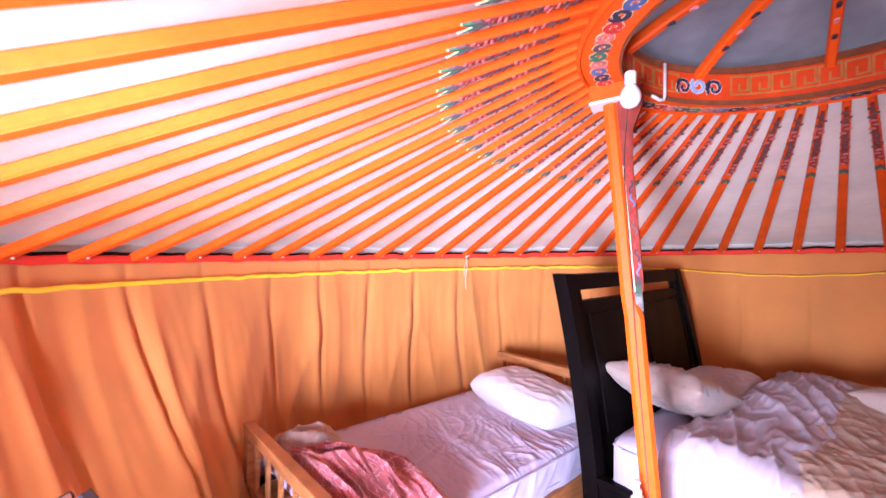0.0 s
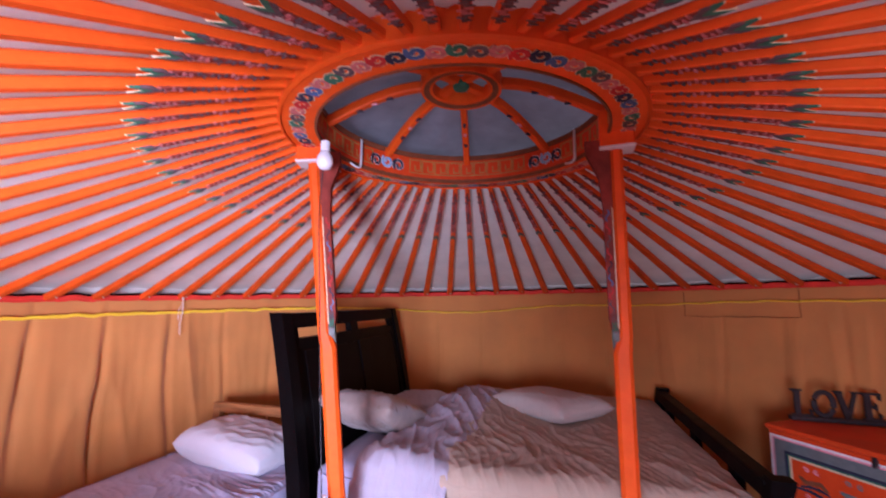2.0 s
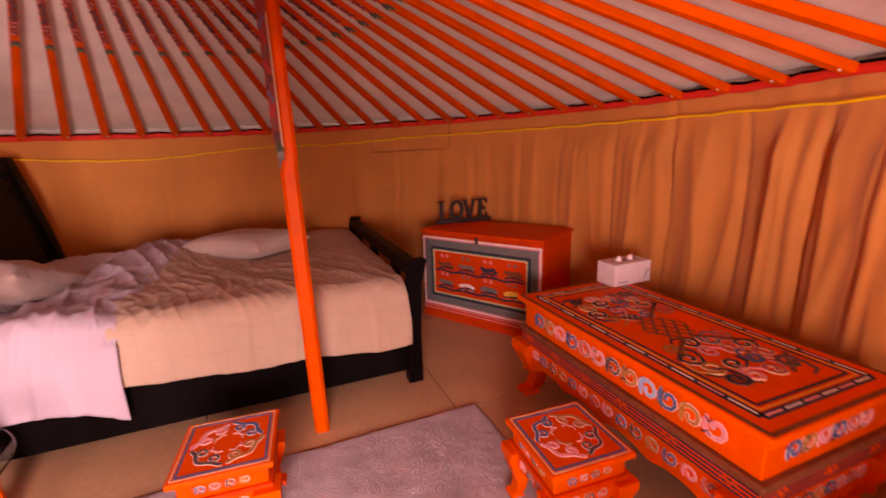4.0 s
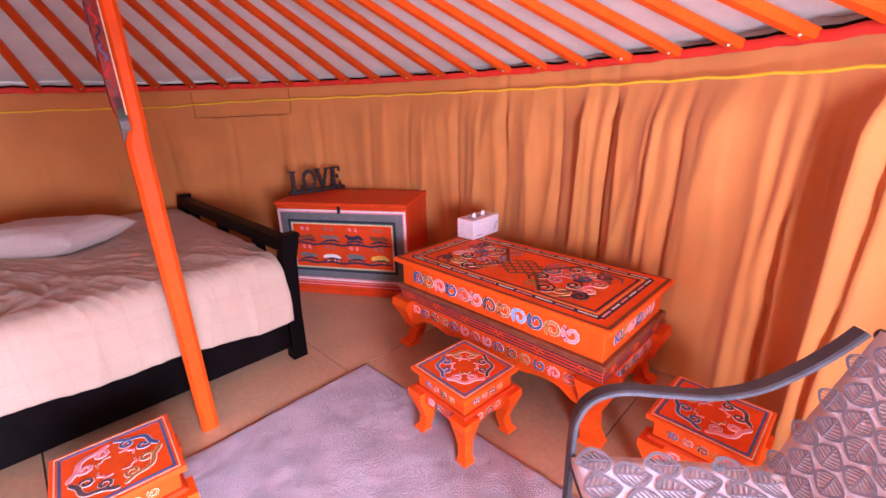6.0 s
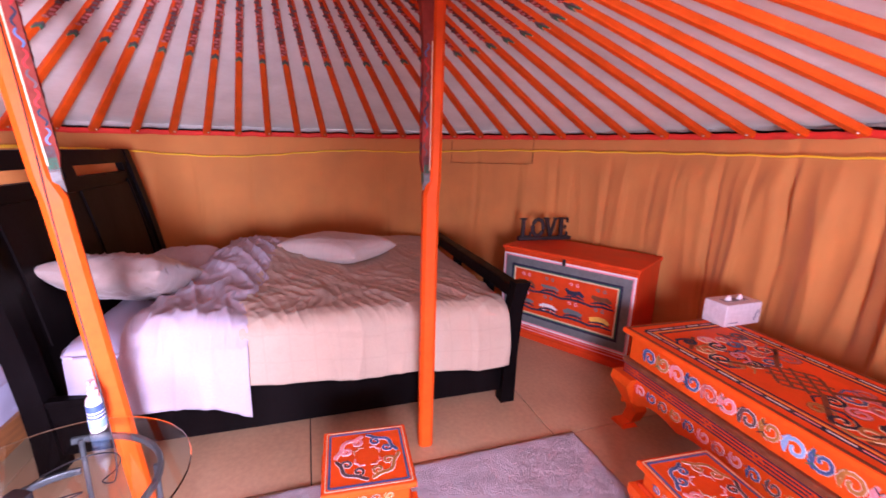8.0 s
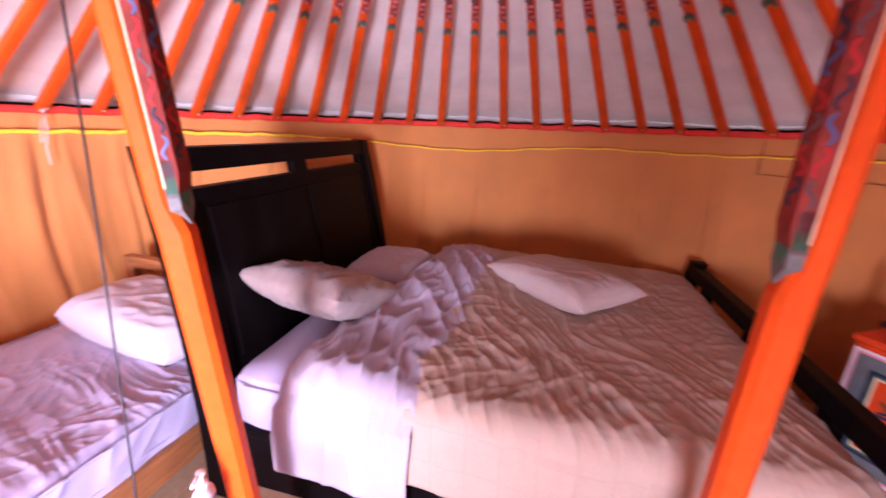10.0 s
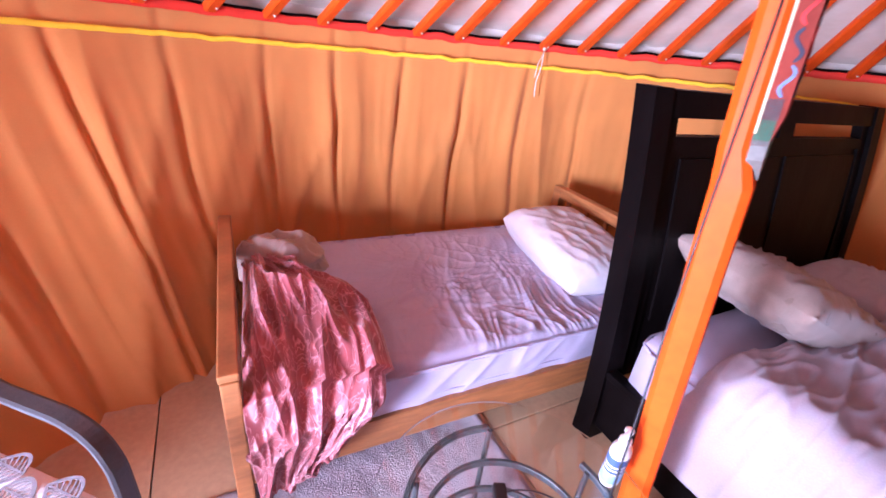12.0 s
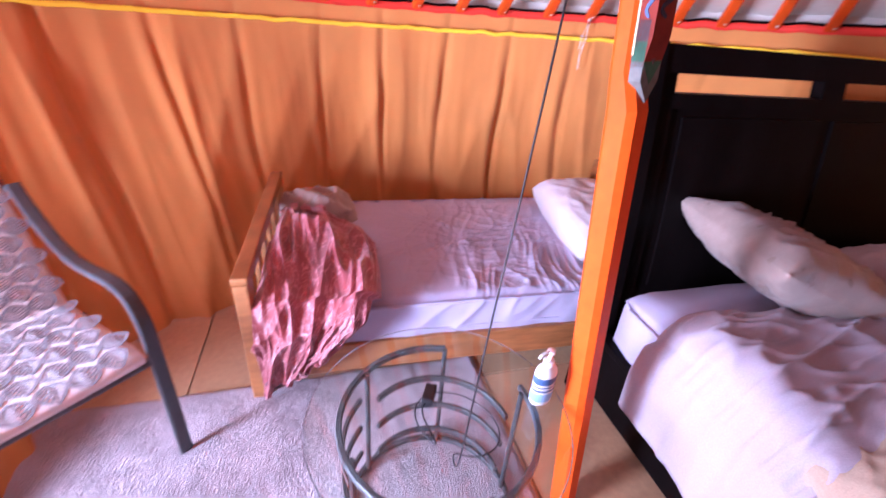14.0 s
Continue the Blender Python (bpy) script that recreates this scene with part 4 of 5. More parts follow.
def build_single_mattress():
    # mattress with a wrinkled fitted sheet
    nu, nv = 300, 170
    x0, x1 = 0.075, SL - 0.075
    y0, y1 = 0.005, SW - 0.005
    r = 0.05

    def fn(i, j):
        u = i / (nu - 1)
        x = x0 + (x1 - x0) * u
        wy = y1 - y0
        tot = wy + 0.36
        s = tot * j / (nv - 1) - 0.18
        z = 0.40
        if s < 0:
            y, z = y1 + 0.012 * math.sin(s * 20), 0.40 + s
        elif s > wy:
            y, z = y0 - 0.012, 0.40 - (s - wy)
        else:
            y = y1 - s
            k = min(s, wy - s)
            z -= 0.03 * max(0, 1 - k / r) ** 2
        ex = min(u, 1 - u) * (x1 - x0)
        z -= 0.04 * max(0, 1 - ex / 0.06) ** 2
        mid = math.exp(-((x - 1.10) / 0.48) ** 2 - ((y - 0.45) / 0.5) ** 2)
        wr = 0.005 * fbm(x * 2, y * 2, 40)
        if 0 <= s <= wy:
            w1 = max(0, crease(x * 6.0 - y * 6.5 + 1.6 * noise.noise(Vector((x * 2.5, y * 2.5, 9))), 0.4 * (x + y), 41)) ** 4
            w2 = max(0, crease(x * 11.0 - y * 3.5 + 1.2 * noise.noise(Vector((x * 3, y * 3, 1))), 0.7 * y + 0.3 * x, 43)) ** 4
            w3 = max(0, crease(x * 11 - y * 7 + 1.5 * noise.noise(Vector((x * 4, y * 4, 5))), 0.6 * (x + y), 47)) ** 4
            w4 = max(0, crease(x * 15.0 - y * 2.5 + 2.2 * noise.noise(Vector((x * 2.2, y * 2.2, 13))), 0.7 * y + 0.3 * x, 49)) ** 6
            w5 = max(0, crease(x * 5.0 + y * 13.0 + 2.0 * noise.noise(Vector((x * 2.6, y * 2.6, 21))), 1.8 * x, 53)) ** 7
            dx, dy = x - 0.95, y - 0.52
            rad = math.hypot(dx, dy) + 1e-4
            th = math.atan2(dy, dx) + 0.25 * noise.noise(Vector((x * 3, y * 3, 31)))
            fan = max(0, crease(th * 4.2, rad * 1.1, 33)) ** 5 + 0.6 * max(0, crease(th * 8.5, rad * 2.0, 35)) ** 5
            fan *= min(1.0, rad / 0.12) * math.exp(-(rad / 0.52) ** 2)
            fro = math.exp(-((x - 1.25) / 0.5) ** 2) * math.exp(-((y - 0.18) / 0.3) ** 2)
            z += wr + (0.010 * w1 + 0.009 * w2 + 0.004 * w3 + 0.007 * w5) * (0.10 + mid) + 0.013 * fan * max(0.0, min(1.0, 0.5 + 2.5 * noise.noise(Vector((x * 4.1, y * 3.1, 39))))) + 0.012 * w4 * (0.5 * mid + 0.8 * fro) * max(0.0, min(1.0, 0.4 + 2.2 * noise.noise(Vector((x * 3.3, y * 2.2, 57)))))
        else:
            y += (-1 if s > wy else 1) * (0.007 * max(0, crease(x * 6 - z * 4, z * 3, 44)) ** 2 + 0.006 * fbm(x * 6, z * 5, 45))
        return (x, y, z)
    me = sheet("mattress", fn, nu, nv)
    bm = nb()
    bm.from_mesh(me)
    bmesh.ops.holes_fill(bm, edges=[e for e in bm.edges if e.is_boundary], sides=0)
    ob = part("mattress", bm, M_SHEET, None, smooth=False)
    ob.data.shade_smooth()
    ob.matrix_basis = SB
    tagged(ob, "single mattress with a wrinkled white fitted sheet", "mattress")
    for yy, zz in ((y0 - 0.013, 0.385), (y0 - 0.013, 0.262)):
        part("piping", tube(nb(), [(x0 + (x1 - x0) * q / 40, yy - 0.004 * noise.noise(Vector((q * 0.7, zz, 3))), zz + 0.004 * noise.noise(Vector((q * 0.5, 0, zz)))) for q in range(41)], 0.0045, 6), M_SHEET, ob, smooth=True)


build_single_mattress()
pillow(0.80, 0.54, 0.24, M_PILLOW, SB @ pose(1.75, 0.55, 0.475, 0, -6, 86), "plump white pillow at the head of the single bed", 51, 0.011)


def build_blanket():
    # velvet blanket gathered at the foot end and spilling over the bed side
    nu, nv = 220, 150

    def fn(i, j):
        u, v = i / (nu - 1), j / (nv - 1)
        # gather point, side edge and hem in the bed's own frame
        gx, gy = 0.08 + 0.16 * u, 0.80
        ex, ey = 0.05 + 0.42 * u * (1 - 0.42 * (max(0, v - 0.55) / 0.45) ** 1.4), -0.02
        if v < 0.55:
            t = v / 0.55
            x = gx + (ex - gx) * t ** 0.9 + 0.13 * math.sin(math.pi * t * 0.9) * max(0, u - 0.15)
            y = gy + (ey - gy) * t
            z = 0.455 + 0.07 * math.sin(math.pi * min(1, t * 1.05)) * (0.4 + 0.6 * math.sin(math.pi * u))
        else:
            t = (v - 0.55) / 0.45
            x = ex + 0.02 * t - 0.09 * t * max(0, u - 0.4)
            y = ey - 0.055 * math.sin(min(1.0, t * 2.2) * math.pi / 2) - 0.02 * t
            z = 0.455 - (0.345 - 0.15 * u) * t + 0.012 * math.sin(11 * u) * t
        k = 2 * math.pi * (4.6 * u + 0.5 * noise.noise(Vector((u * 3, v * 2, 0))))
        amp = (0.010 + 0.022 * v) * (1 if v > 0.04 else 0.3)
        ray = max(0, crease(u * 4.6 + 0.6 * noise.noise(Vector((u * 2, v * 3, 4))), v * 0.8, 66)) ** 3
        f = 0.25 * amp * (math.sin(k) + 0.5 * math.sin(1.7 * k + 1)) + 0.045 * ray * min(1, 4 * v) * (1 - 0.75 * max(0, v - 0.5) / 0.5) + 0.044 * max(0, crease(u * 3.6 + 1.8 * v, v * 2.6 - u * 1.6, 62)) ** 2 + 0.018 * max(0, crease(u * 9 - 3 * v, v * 5 + u * 3, 64)) ** 2 + 0.022 * fbm(u * 4, v * 4, 61)
        side = min(1, max(0, (v - 0.45) / 0.2))
        edge = min(1, min(u, 1 - u) * 12)
        z += f * (1 - side) - 0.05 * (1 - edge) * (1 - side)
        y -= max(-0.01, 0.6 * f + 0.012) * side
        return (x, y, max(z, 0.09))
    cloth_mat_grid(fn, nu, nv, lambda i, j: (i / nu * 0.9, j / nv * 1.1), "velvet_blanket", M_VELVET, SB, "pink printed velvet blanket heaped over the bed foot", "blanket", 0.02)

    # cream underside bunched at the back
    def fn2(i, j):
        a = 2 * math.pi * i / 48
        v = j / 20
        r = math.sin(math.pi * v * 0.5) ** 0.7
        wr = 1 + 0.20 * fbm(math.cos(a) * 1.8, math.sin(a) * 1.8 + v * 2, 71) + 0.12 * max(0, crease(a * 1.2, v * 3, 72))
        x = 0.235 + 0.19 * r * math.cos(a) * wr
        y = 0.86 + 0.17 * r * math.sin(a) * wr
        return (max(x, 0.06), min(y, 1.02), 0.40 + 0.125 * math.cos(math.pi * v * 0.5) * (1 + 0.5 * fbm(x * 9, y * 9, 73)) + 0.025 * max(0, crease(x * 12, y * 12, 74)) ** 2 * (1 - v))
    me = sheet("bunched_sheet", fn2, 48, 21, closed_u=True)
    ob = part("bunched_sheet", me, M_SATIN, None, smooth=True)
    ob.matrix_basis = SB
    tagged(ob, "cream sheet bunched up at the bed foot", "sheet")


build_blanket()


# ---- painted chest with the sign ----
CH = axes((3.09, 0.04, 0), (0.213, 0.977, 0))     # x along the front, y into the room


def build_chest():
    W, D, Hh = 1.03, 0.54, 0.73
    c = thing("painted_chest", CH, "red-orange painted chest with a framed front panel", "chest")
    b = part("body", box(nb(), 0, W, -D, 0, 0.02, Hh - 0.03, 0.006), M_RED, c)
    part("lid", box(nb(), -0.012, W + 0.012, -D - 0.005, 0.014, Hh - 0.03, Hh, 0.007), M_RED, c)
    part("plinth", box(nb(), -0.008, W + 0.008, -D, 0.010, 0, 0.05, 0.005), M_RED, c)

    def frame_(name, x0, x1, z0, z1, w, d, material, label=""):
        bm = nb()
        for q in ((x0, x1, z0, z0 + w), (x0, x1, z1 - w, z1), (x0, x0 + w, z0 + w, z1 - w), (x1 - w, x1, z0 + w, z1 - w)):
            box(bm, q[0], q[1], 0.0, d, q[2], q[3])
        part(name, bm, material, c, label)
    frame_("white_border", 0.008, W - 0.008, 0.115, Hh - 0.055, 0.012, 0.003, M_WHITE)
    frame_("pink_border", 0.020, W - 0.020, 0.127, Hh - 0.067, 0.010, 0.003, M_PINK)
    frame_("grey_border", 0.030, W - 0.030, 0.137, Hh - 0.077, 0.055, 0.003, M_GREYP)
    frame_("dark_border", 0.085, W - 0.085, 0.192, Hh - 0.132, 0.016, 0.004, M_NAVY)
    frame_("green_border", 0.101, W - 0.101, 0.208, Hh - 0.148, 0.008, 0.004, M_GREEN)
    frame_("cream_border", 0.109, W - 0.109, 0.216, Hh - 0.156, 0.010, 0.004, M_CREAM)
    frame_("lower_line", 0.0, W, 0.075, 0.105, 0.007, 0.003, M_PINK)
    part("front_panel", box(nb(), 0.12, W - 0.12, 0.0, 0.002, 0.227, Hh - 0.167, 0), M_RED, c)
    f = flat_on(Matrix(((1, 0, 0, 0), (0, 0, 1, 0.002), (0, 1, 0, 0), (0, 0, 0, 1))))
    # plain painted shapes on the panel
    rnd = random.Random(5)
    rows = ((0.455, (M_BROWNP, M_NAVY, M_GREYP, M_BROWNP)), (0.31, (M_YELLOWP, M_GREYP, M_WHITE, M_GREYP)))
    for z0, mats in rows:
        bm = nb()
        ribbon(bm, [(0.13 + 0.0775 * i, z0 - 0.045 + 0.008 * math.sin(2.2 * i)) for i in range(11)], 0.016, f, 0.002)
        part("painted_ground_line", bm, M_NAVY, c)
        for i, mm in enumerate(mats):
            cx = 0.22 + 0.195 * i
            bm = nb()
            a_, b_, w_ = rnd.uniform(-0.02, 0.03), rnd.uniform(-0.02, 0.025), rnd.uniform(0.022, 0.036)
            ribbon(bm, [(cx - 0.07, z0 - 0.005 + a_ * 0.6), (cx - 0.035, z0 + 0.012 + b_ * 0.4), (cx, z0 + 0.010), (cx + 0.04, z0 + 0.008 + a_ * 0.5), (cx + 0.07, z0 + 0.01 + b_)], w_, f, 0.003)
            for q in (-0.045, -0.02, 0.025, 0.05):
                ribbon(bm, [(cx + q, z0 + 0.005), (cx + q + rnd.uniform(-0.012, 0.012), z0 - 0.035)], 0.008, f, 0.0028)
            part("painted_shape", bm, mm, c)
            bm = nb()
            ribbon(bm, [(cx - 0.075, z0 - 0.025), (cx - 0.03, z0 - 0.012), (cx + 0.02, z0 - 0.015), (cx + 0.07, z0 - 0.03)], 0.014, f, 0.0036)
            part("painted_shape", bm, M_NAVY, c)
            for dx, fl in ((0.03, 1), (-0.02, -1)):
                bm = nb()
                ribbon(bm, spiral(cx + dx, z0 + 0.071, 0.015, 1, 1 - fl, fl, 8), 0.0085, f, 0.002)
                part("scroll_ornament", bm, M_PINK if i % 2 else M_GREYP, c)
    lk = part("latch", box(nb(), W / 2 - 0.012, W / 2 + 0.012, 0.0, 0.016, Hh - 0.075, Hh - 0.025, 0.004), M_BLACKPL, c, "small black metal latch")
    part("latch_ring", lathe(nb(), [(0.004, 0), (0.009, 0.002), (0.009, 0.006), (0.004, 0.008)], 10, pose(W / 2, 0.016, Hh - 0.068, -90)), M_BLACKPL, lk)


build_chest()


def build_sign():
    o = Vector((3.53, 1.005, 0.731))
    e = Vector((3.86, 0.665, 0.731))
    L = (e - o).length
    s = thing("love_sign", axes(o, e - o), "dark wooden word sign standing on the painted chest", "sign")
    part("base_bar", box(nb(), -0.012, L + 0.012, -0.024, 0.024, 0, 0.028, 0.004), M_LOVE, s)
    h, z0, w = 0.165, 0.024, L / 4
    st = 0.030

    def letter(boxes, polys=()):
        bm = nb()
        for x0, x1, a, b in boxes:
            box(bm, x0, x1, -0.012, 0.012, z0 + a, z0 + b, 0.002)
        for pts in polys:
            prism(bm, [(x, z0 + z) for x, z in pts], -0.012, 0.012, Matrix(((1, 0, 0, 0), (0, 0, -1, 0), (0, 1, 0, 0), (0, 0, 0, 1))))
        return part("letter", bm, M_LOVE, s)
    # L
    letter([(0.018, 0.018 + st, 0, h), (0.0, 0.062, h - 0.012, h), (0.0, w * 0.92, 0, 0.014), (w * 0.92 - 0.012, w * 0.92, 0, 0.045)])
    # O
    bm = nb()
    cx = w * 1.45
    pts = [(cx + 0.050 * math.cos(a), 0, z0 + h / 2 + (h / 2 - 0.012) * math.sin(a)) for a in [2 * math.pi * i / 28 for i in range(28)]]
    tube(bm, pts, 0.012, flat=(0.024, 0.028), closed=True)
    part("letter", bm, M_LOVE, s)
    # V
    x0, x1, xm = w * 1.93, w * 2.95, w * 2.44
    letter([(x0 - 0.006, x0 + 0.042, h - 0.012, h), (x1 - 0.036, x1 + 0.006, h - 0.012, h)],
           [[(x0 + 0.005, h), (xm - 0.014, 0), (xm + 0.012, 0), (x0 + 0.033, h)], [(xm - 0.012, 0), (xm + 0.010, 0), (x1 - 0.006, h), (x1 - 0.024, h)]])
    # E
    a = w * 3.05
    letter([(a + 0.015, a + 0.015 + st, 0, h), (a, a + 0.095, 0, 0.014), (a, a + 0.095, h - 0.014, h), (a + 0.03, a + 0.075, h / 2 - 0.007, h / 2 + 0.007),
            (a + 0.084, a + 0.095, 0, 0.042), (a + 0.084, a + 0.095, h - 0.042, h), (a + 0.066, a + 0.075, h / 2 - 0.02, h / 2 + 0.02)])


build_sign()


# ---- low painted table ----
TB = axes((1.58, -0.845, 0), (0.705, 0.709, 0))     # x along the front, y towards the camera side


def cabriole(bm, x, y, sx, sy, z0, w, k):
    """A bowed leg at the corner x, y, bending out along sx, sy."""
    prof = [(0.0, 0.010, 1.05), (0.06, 0.012, 0.85), (0.14, -0.004, 0.72), (0.35, -0.014, 0.78), (0.6, 0.004, 1.0), (0.85, 0.016, 1.35), (1.0, 0.008, 1.5)]
    rings = []
    for t, o, s in prof:
        ww = w * s / 2
        cx, cy = x + sx * (o * k - w / 2), y + sy * (o * k - w / 2)
        rings.append([bm.verts.new((cx + a * ww, cy + b * ww, z0 * t)) for a, b in ((-1, -1), (1, -1), (1, 1), (-1, 1))])
    for p, q in zip(rings, rings[1:]):
        for j in range(4):
            bm.faces.new((p[j], p[(j + 1) % 4], q[(j + 1) % 4], q[j]))
    bm.faces.new(list(reversed(rings[0])))
    bm.faces.new(rings[-1])


def apron(bm, L, z0, z1, waves, depth, m, t=0.018):
    """A board with a scalloped lower edge."""
    n = 40
    low = []
    for i in range(n + 1):
        x = i / n
        e = min(x, 1 - x)
        d = depth * min(1, e * 7) * (0.75 + 0.25 * abs(math.cos(math.pi * waves * x)))
        low.append((x * L, z0 + d))
    pts = low + [(L, z1), (0, z1)]
    prism(bm, pts, -t, 0, m)


def face_matrix(x, y, dx, dy):
    """Maps (s, z, d): s along (dx, dy) from x, y; d outwards, to the right of that way."""
    return Matrix(((dx, 0, dy, x), (dy, 0, -dx, y), (0, 1, 0, 0), (0, 0, 0, 1)))


def outline(bm, x0, x1, y0, y1, w, f, d, base=0.0):
    ribbon(bm, [(x0, y0), (x1, y0)], w, f, d, base)
    ribbon(bm, [(x0, y1), (x1, y1)], w, f, d, base)
    ribbon(bm, [(x0, y0), (x0, y1)], w, f, d, base)
    ribbon(bm, [(x1, y0), (x1, y1)], w, f, d, base)


def build_table():
    W, D, Hh = 1.28, 0.69, 0.556
    t = thing("low_table", TB, "low orange table painted with scrolls and a knot pattern", "table")
    # the front edge runs along x at y = 0, the depth towards -y
    part("tabletop", box(nb(), 0, W, -D, 0, Hh - 0.028, Hh, 0.008, segments=2), M_ORANGE, t)
    part("upper_box", box(nb(), 0.035, W - 0.035, -D + 0.035, -0.035, 0.39, Hh - 0.028, 0.004), M_ORANGE, t)
    part("ledge", box(nb(), 0.012, W - 0.012, -D + 0.012, -0.012, 0.365, 0.392, 0.006), M_BROWNP, t)
    part("waist", box(nb(), 0.022, W - 0.022, -D + 0.022, -0.022, 0.305, 0.366, 0.004), M_RED, t)
    sides = [(face_matrix(W - 0.0, 0, -1, 0), W), (face_matrix(0, 0, 0, -1), D), (face_matrix(0, -D, 1, 0), W), (face_matrix(W, -D, 0, 1), D)]
    for m, L in sides:
        # scrolls on the box, stripes on the waist, scrolls on the apron
        fb = flat_on(m @ Matrix.Translation((0, 0, -0.035)))
        cols = [M_BLUE, M_GOLD, M_PINK, M_BLUE, M_DUSK, M_PINK, M_SLATE, M_GOLD, M_LBLUE]
        k = 12 if L > 1 else 6
        scroll_row(L - 0.26, 0.084, k, cols, fb, t, x0=0.13, y0=0.460, w=0.0125)
        for i in range(k // 2):
            cx = 0.13 + (2 * i + 1) * (L - 0.26) / k
            bm = nb()
            for sg in (-1, 1):
                ribbon(bm, [(cx + 0.004 * sg, 0.430 + 0.03 * (sg + 1)), (cx + 0.018, 0.445 + 0.015 * (sg + 1)), (cx + 0.026, 0.433 + 0.027 * (sg + 1))], 0.006, fb, 0.0026)
            part("scroll_ornament", bm, M_NAVY if i % 2 else M_GREEN, t)
        fw = flat_on(m @ Matrix.Translation((0, 0, -0.022)))
        bm = nb()
        for z in (0.314, 0.329, 0.344, 0.358):
            ribbon(bm, [(0.025, z), (L - 0.025, z)], 0.0100, fw, 0.0015)
        part("painted_stripe", bm, M_NAVY, t)
        bm = nb()
        for i in range(k // 2):
            cx = (i + 0.5) * L / (k // 2)
            ribbon(bm, [(cx - 0.03, 0.33), (cx - 0.014, 0.352), (cx - 0.002, 0.322), (cx + 0.014, 0.352), (cx + 0.03, 0.33)], 0.008, fw, 0.003)
        tagged(part("painted_zigzag", bm, M_ORANGE, t), kind="stuff")
        ap = nb()
        apron(ap, L - 0.06, 0.125, 0.306, 5, 0.085, m @ Matrix.Translation((0.03, 0, -0.026)))
        bmesh.ops.recalc_face_normals(ap, faces=ap.faces)
        part("apron", ap, M_ORANGE, t)
        fa = flat_on(m @ Matrix.Translation((0, 0, -0.026)))
        scroll_row(L - 0.24, 0.060, k + 2, [M_PINK, M_BLUE, M_SLATE, M_GOLD, M_BLUE, M_PINK, M_DUSK], fa, t, x0=0.12, y0=0.262, w=0.0085)
    for x, y, sx, sy in ((0.02, -0.02, -1, 1), (W - 0.02, -0.02, 1, 1), (0.02, -D + 0.02, -1, -1), (W - 0.02, -D + 0.02, 1, -1)):
        bm = nb()
        cabriole(bm, x, y, sx, sy, 0.306, 0.092, 1.5)
        bmesh.ops.recalc_face_normals(bm, faces=bm.faces)
        part("leg", bm, M_ORANGE, t)
    # painted top
    f = flat_on(Matrix.Translation((0, -D, Hh)))
    bm = nb()
    outline(bm, 0.079, W - 0.079, 0.079, D - 0.079, 0.050, f, 0.0011)
    outline(bm, 0.122, W - 0.122, 0.122, D - 0.122, 0.018, f, 0.0011)
    part("painted_border", bm, M_NAVY, t, "black painted border lines")
    bm = nb()
    outline(bm, 0.104, W - 0.104, 0.104, D - 0.104, 0.008, f, 0.0013)
    part("painted_border", bm, M_YELLOWP, t, "gold painted border line")
    bm = nb()
    outline(bm, 0.018, W - 0.018, 0.018, D - 0.018, 0.028, f, 0.0008)
    part("worn_edge", bm, M_BROWNP, t, "worn brown edge of the tabletop")
    for i in range(11):
        x = 0.085 + i * (W - 0.17) / 11
        for y in (0.079, D - 0.079):
            bm = nb()
            ribbon(bm, [(x + 0.008, y), (x + (W - 0.17) / 11 - 0.008, y)], 0.015, f, 0.0018)
            part("painted_bar", bm, M_PINK if i % 2 else M_WHITE, t)
    for i in range(6):
        y = 0.085 + i * (D - 0.17) / 6
        for x in (0.079, W - 0.079):
            bm = nb()
            ribbon(bm, [(x, y + 0.008), (x, y + (D - 0.17) / 6 - 0.008)], 0.015, f, 0.0018)
            part("painted_bar", bm, M_PINK if i % 2 else M_WHITE, t)
    # crossing bands and the endless knot in the middle
    for sx in (-1, 1):
        for sy in (-1, 1):
            bm = nb()
            ribbon(bm, [(W / 2 + sx * 0.10, D / 2 + sy * 0.02), (W / 2 + sx * 0.24, D / 2 + sy * 0.205)], 0.032, f, 0.0030)
            part("painted_band", bm, M_BROWNP, t)
            bm = nb()
            ribbon(bm, [(W / 2 + sx * 0.445, D / 2 + sy * 0.08), (W / 2 + sx * 0.34, D / 2 + sy * 0.205)], 0.030, f, 0.0014)
            part("painted_band", bm, M_BROWNP, t)
    bm = nb()
    for i in range(-2, 3):
        o = 0.034 * i
        e = 0.095 - 0.012 * abs(i)
        ribbon(bm, [(W / 2 + o - e * 0.9, D / 2 + e * 0.75 + o * 0.8), (W / 2 + o + e * 0.9, D / 2 - e * 0.75 + o * 0.8)], 0.020, f, 0.0018)
        ribbon(bm, [(W / 2 + o - e * 0.9, D / 2 - e * 0.75 - o * 0.8), (W / 2 + o + e * 0.9, D / 2 + e * 0.75 - o * 0.8)], 0.020, f, 0.0022)
    tagged(part("knot_ornament", bm, M_BROWNP, t, "dark brown endless knot pattern"), kind="stuff")
    rnd = random.Random(3)
    cols = (M_DUSK, M_BLUE, M_NAVY, M_GOLD, M_SLATE, M_DUSK, M_PINK, M_NAVY)
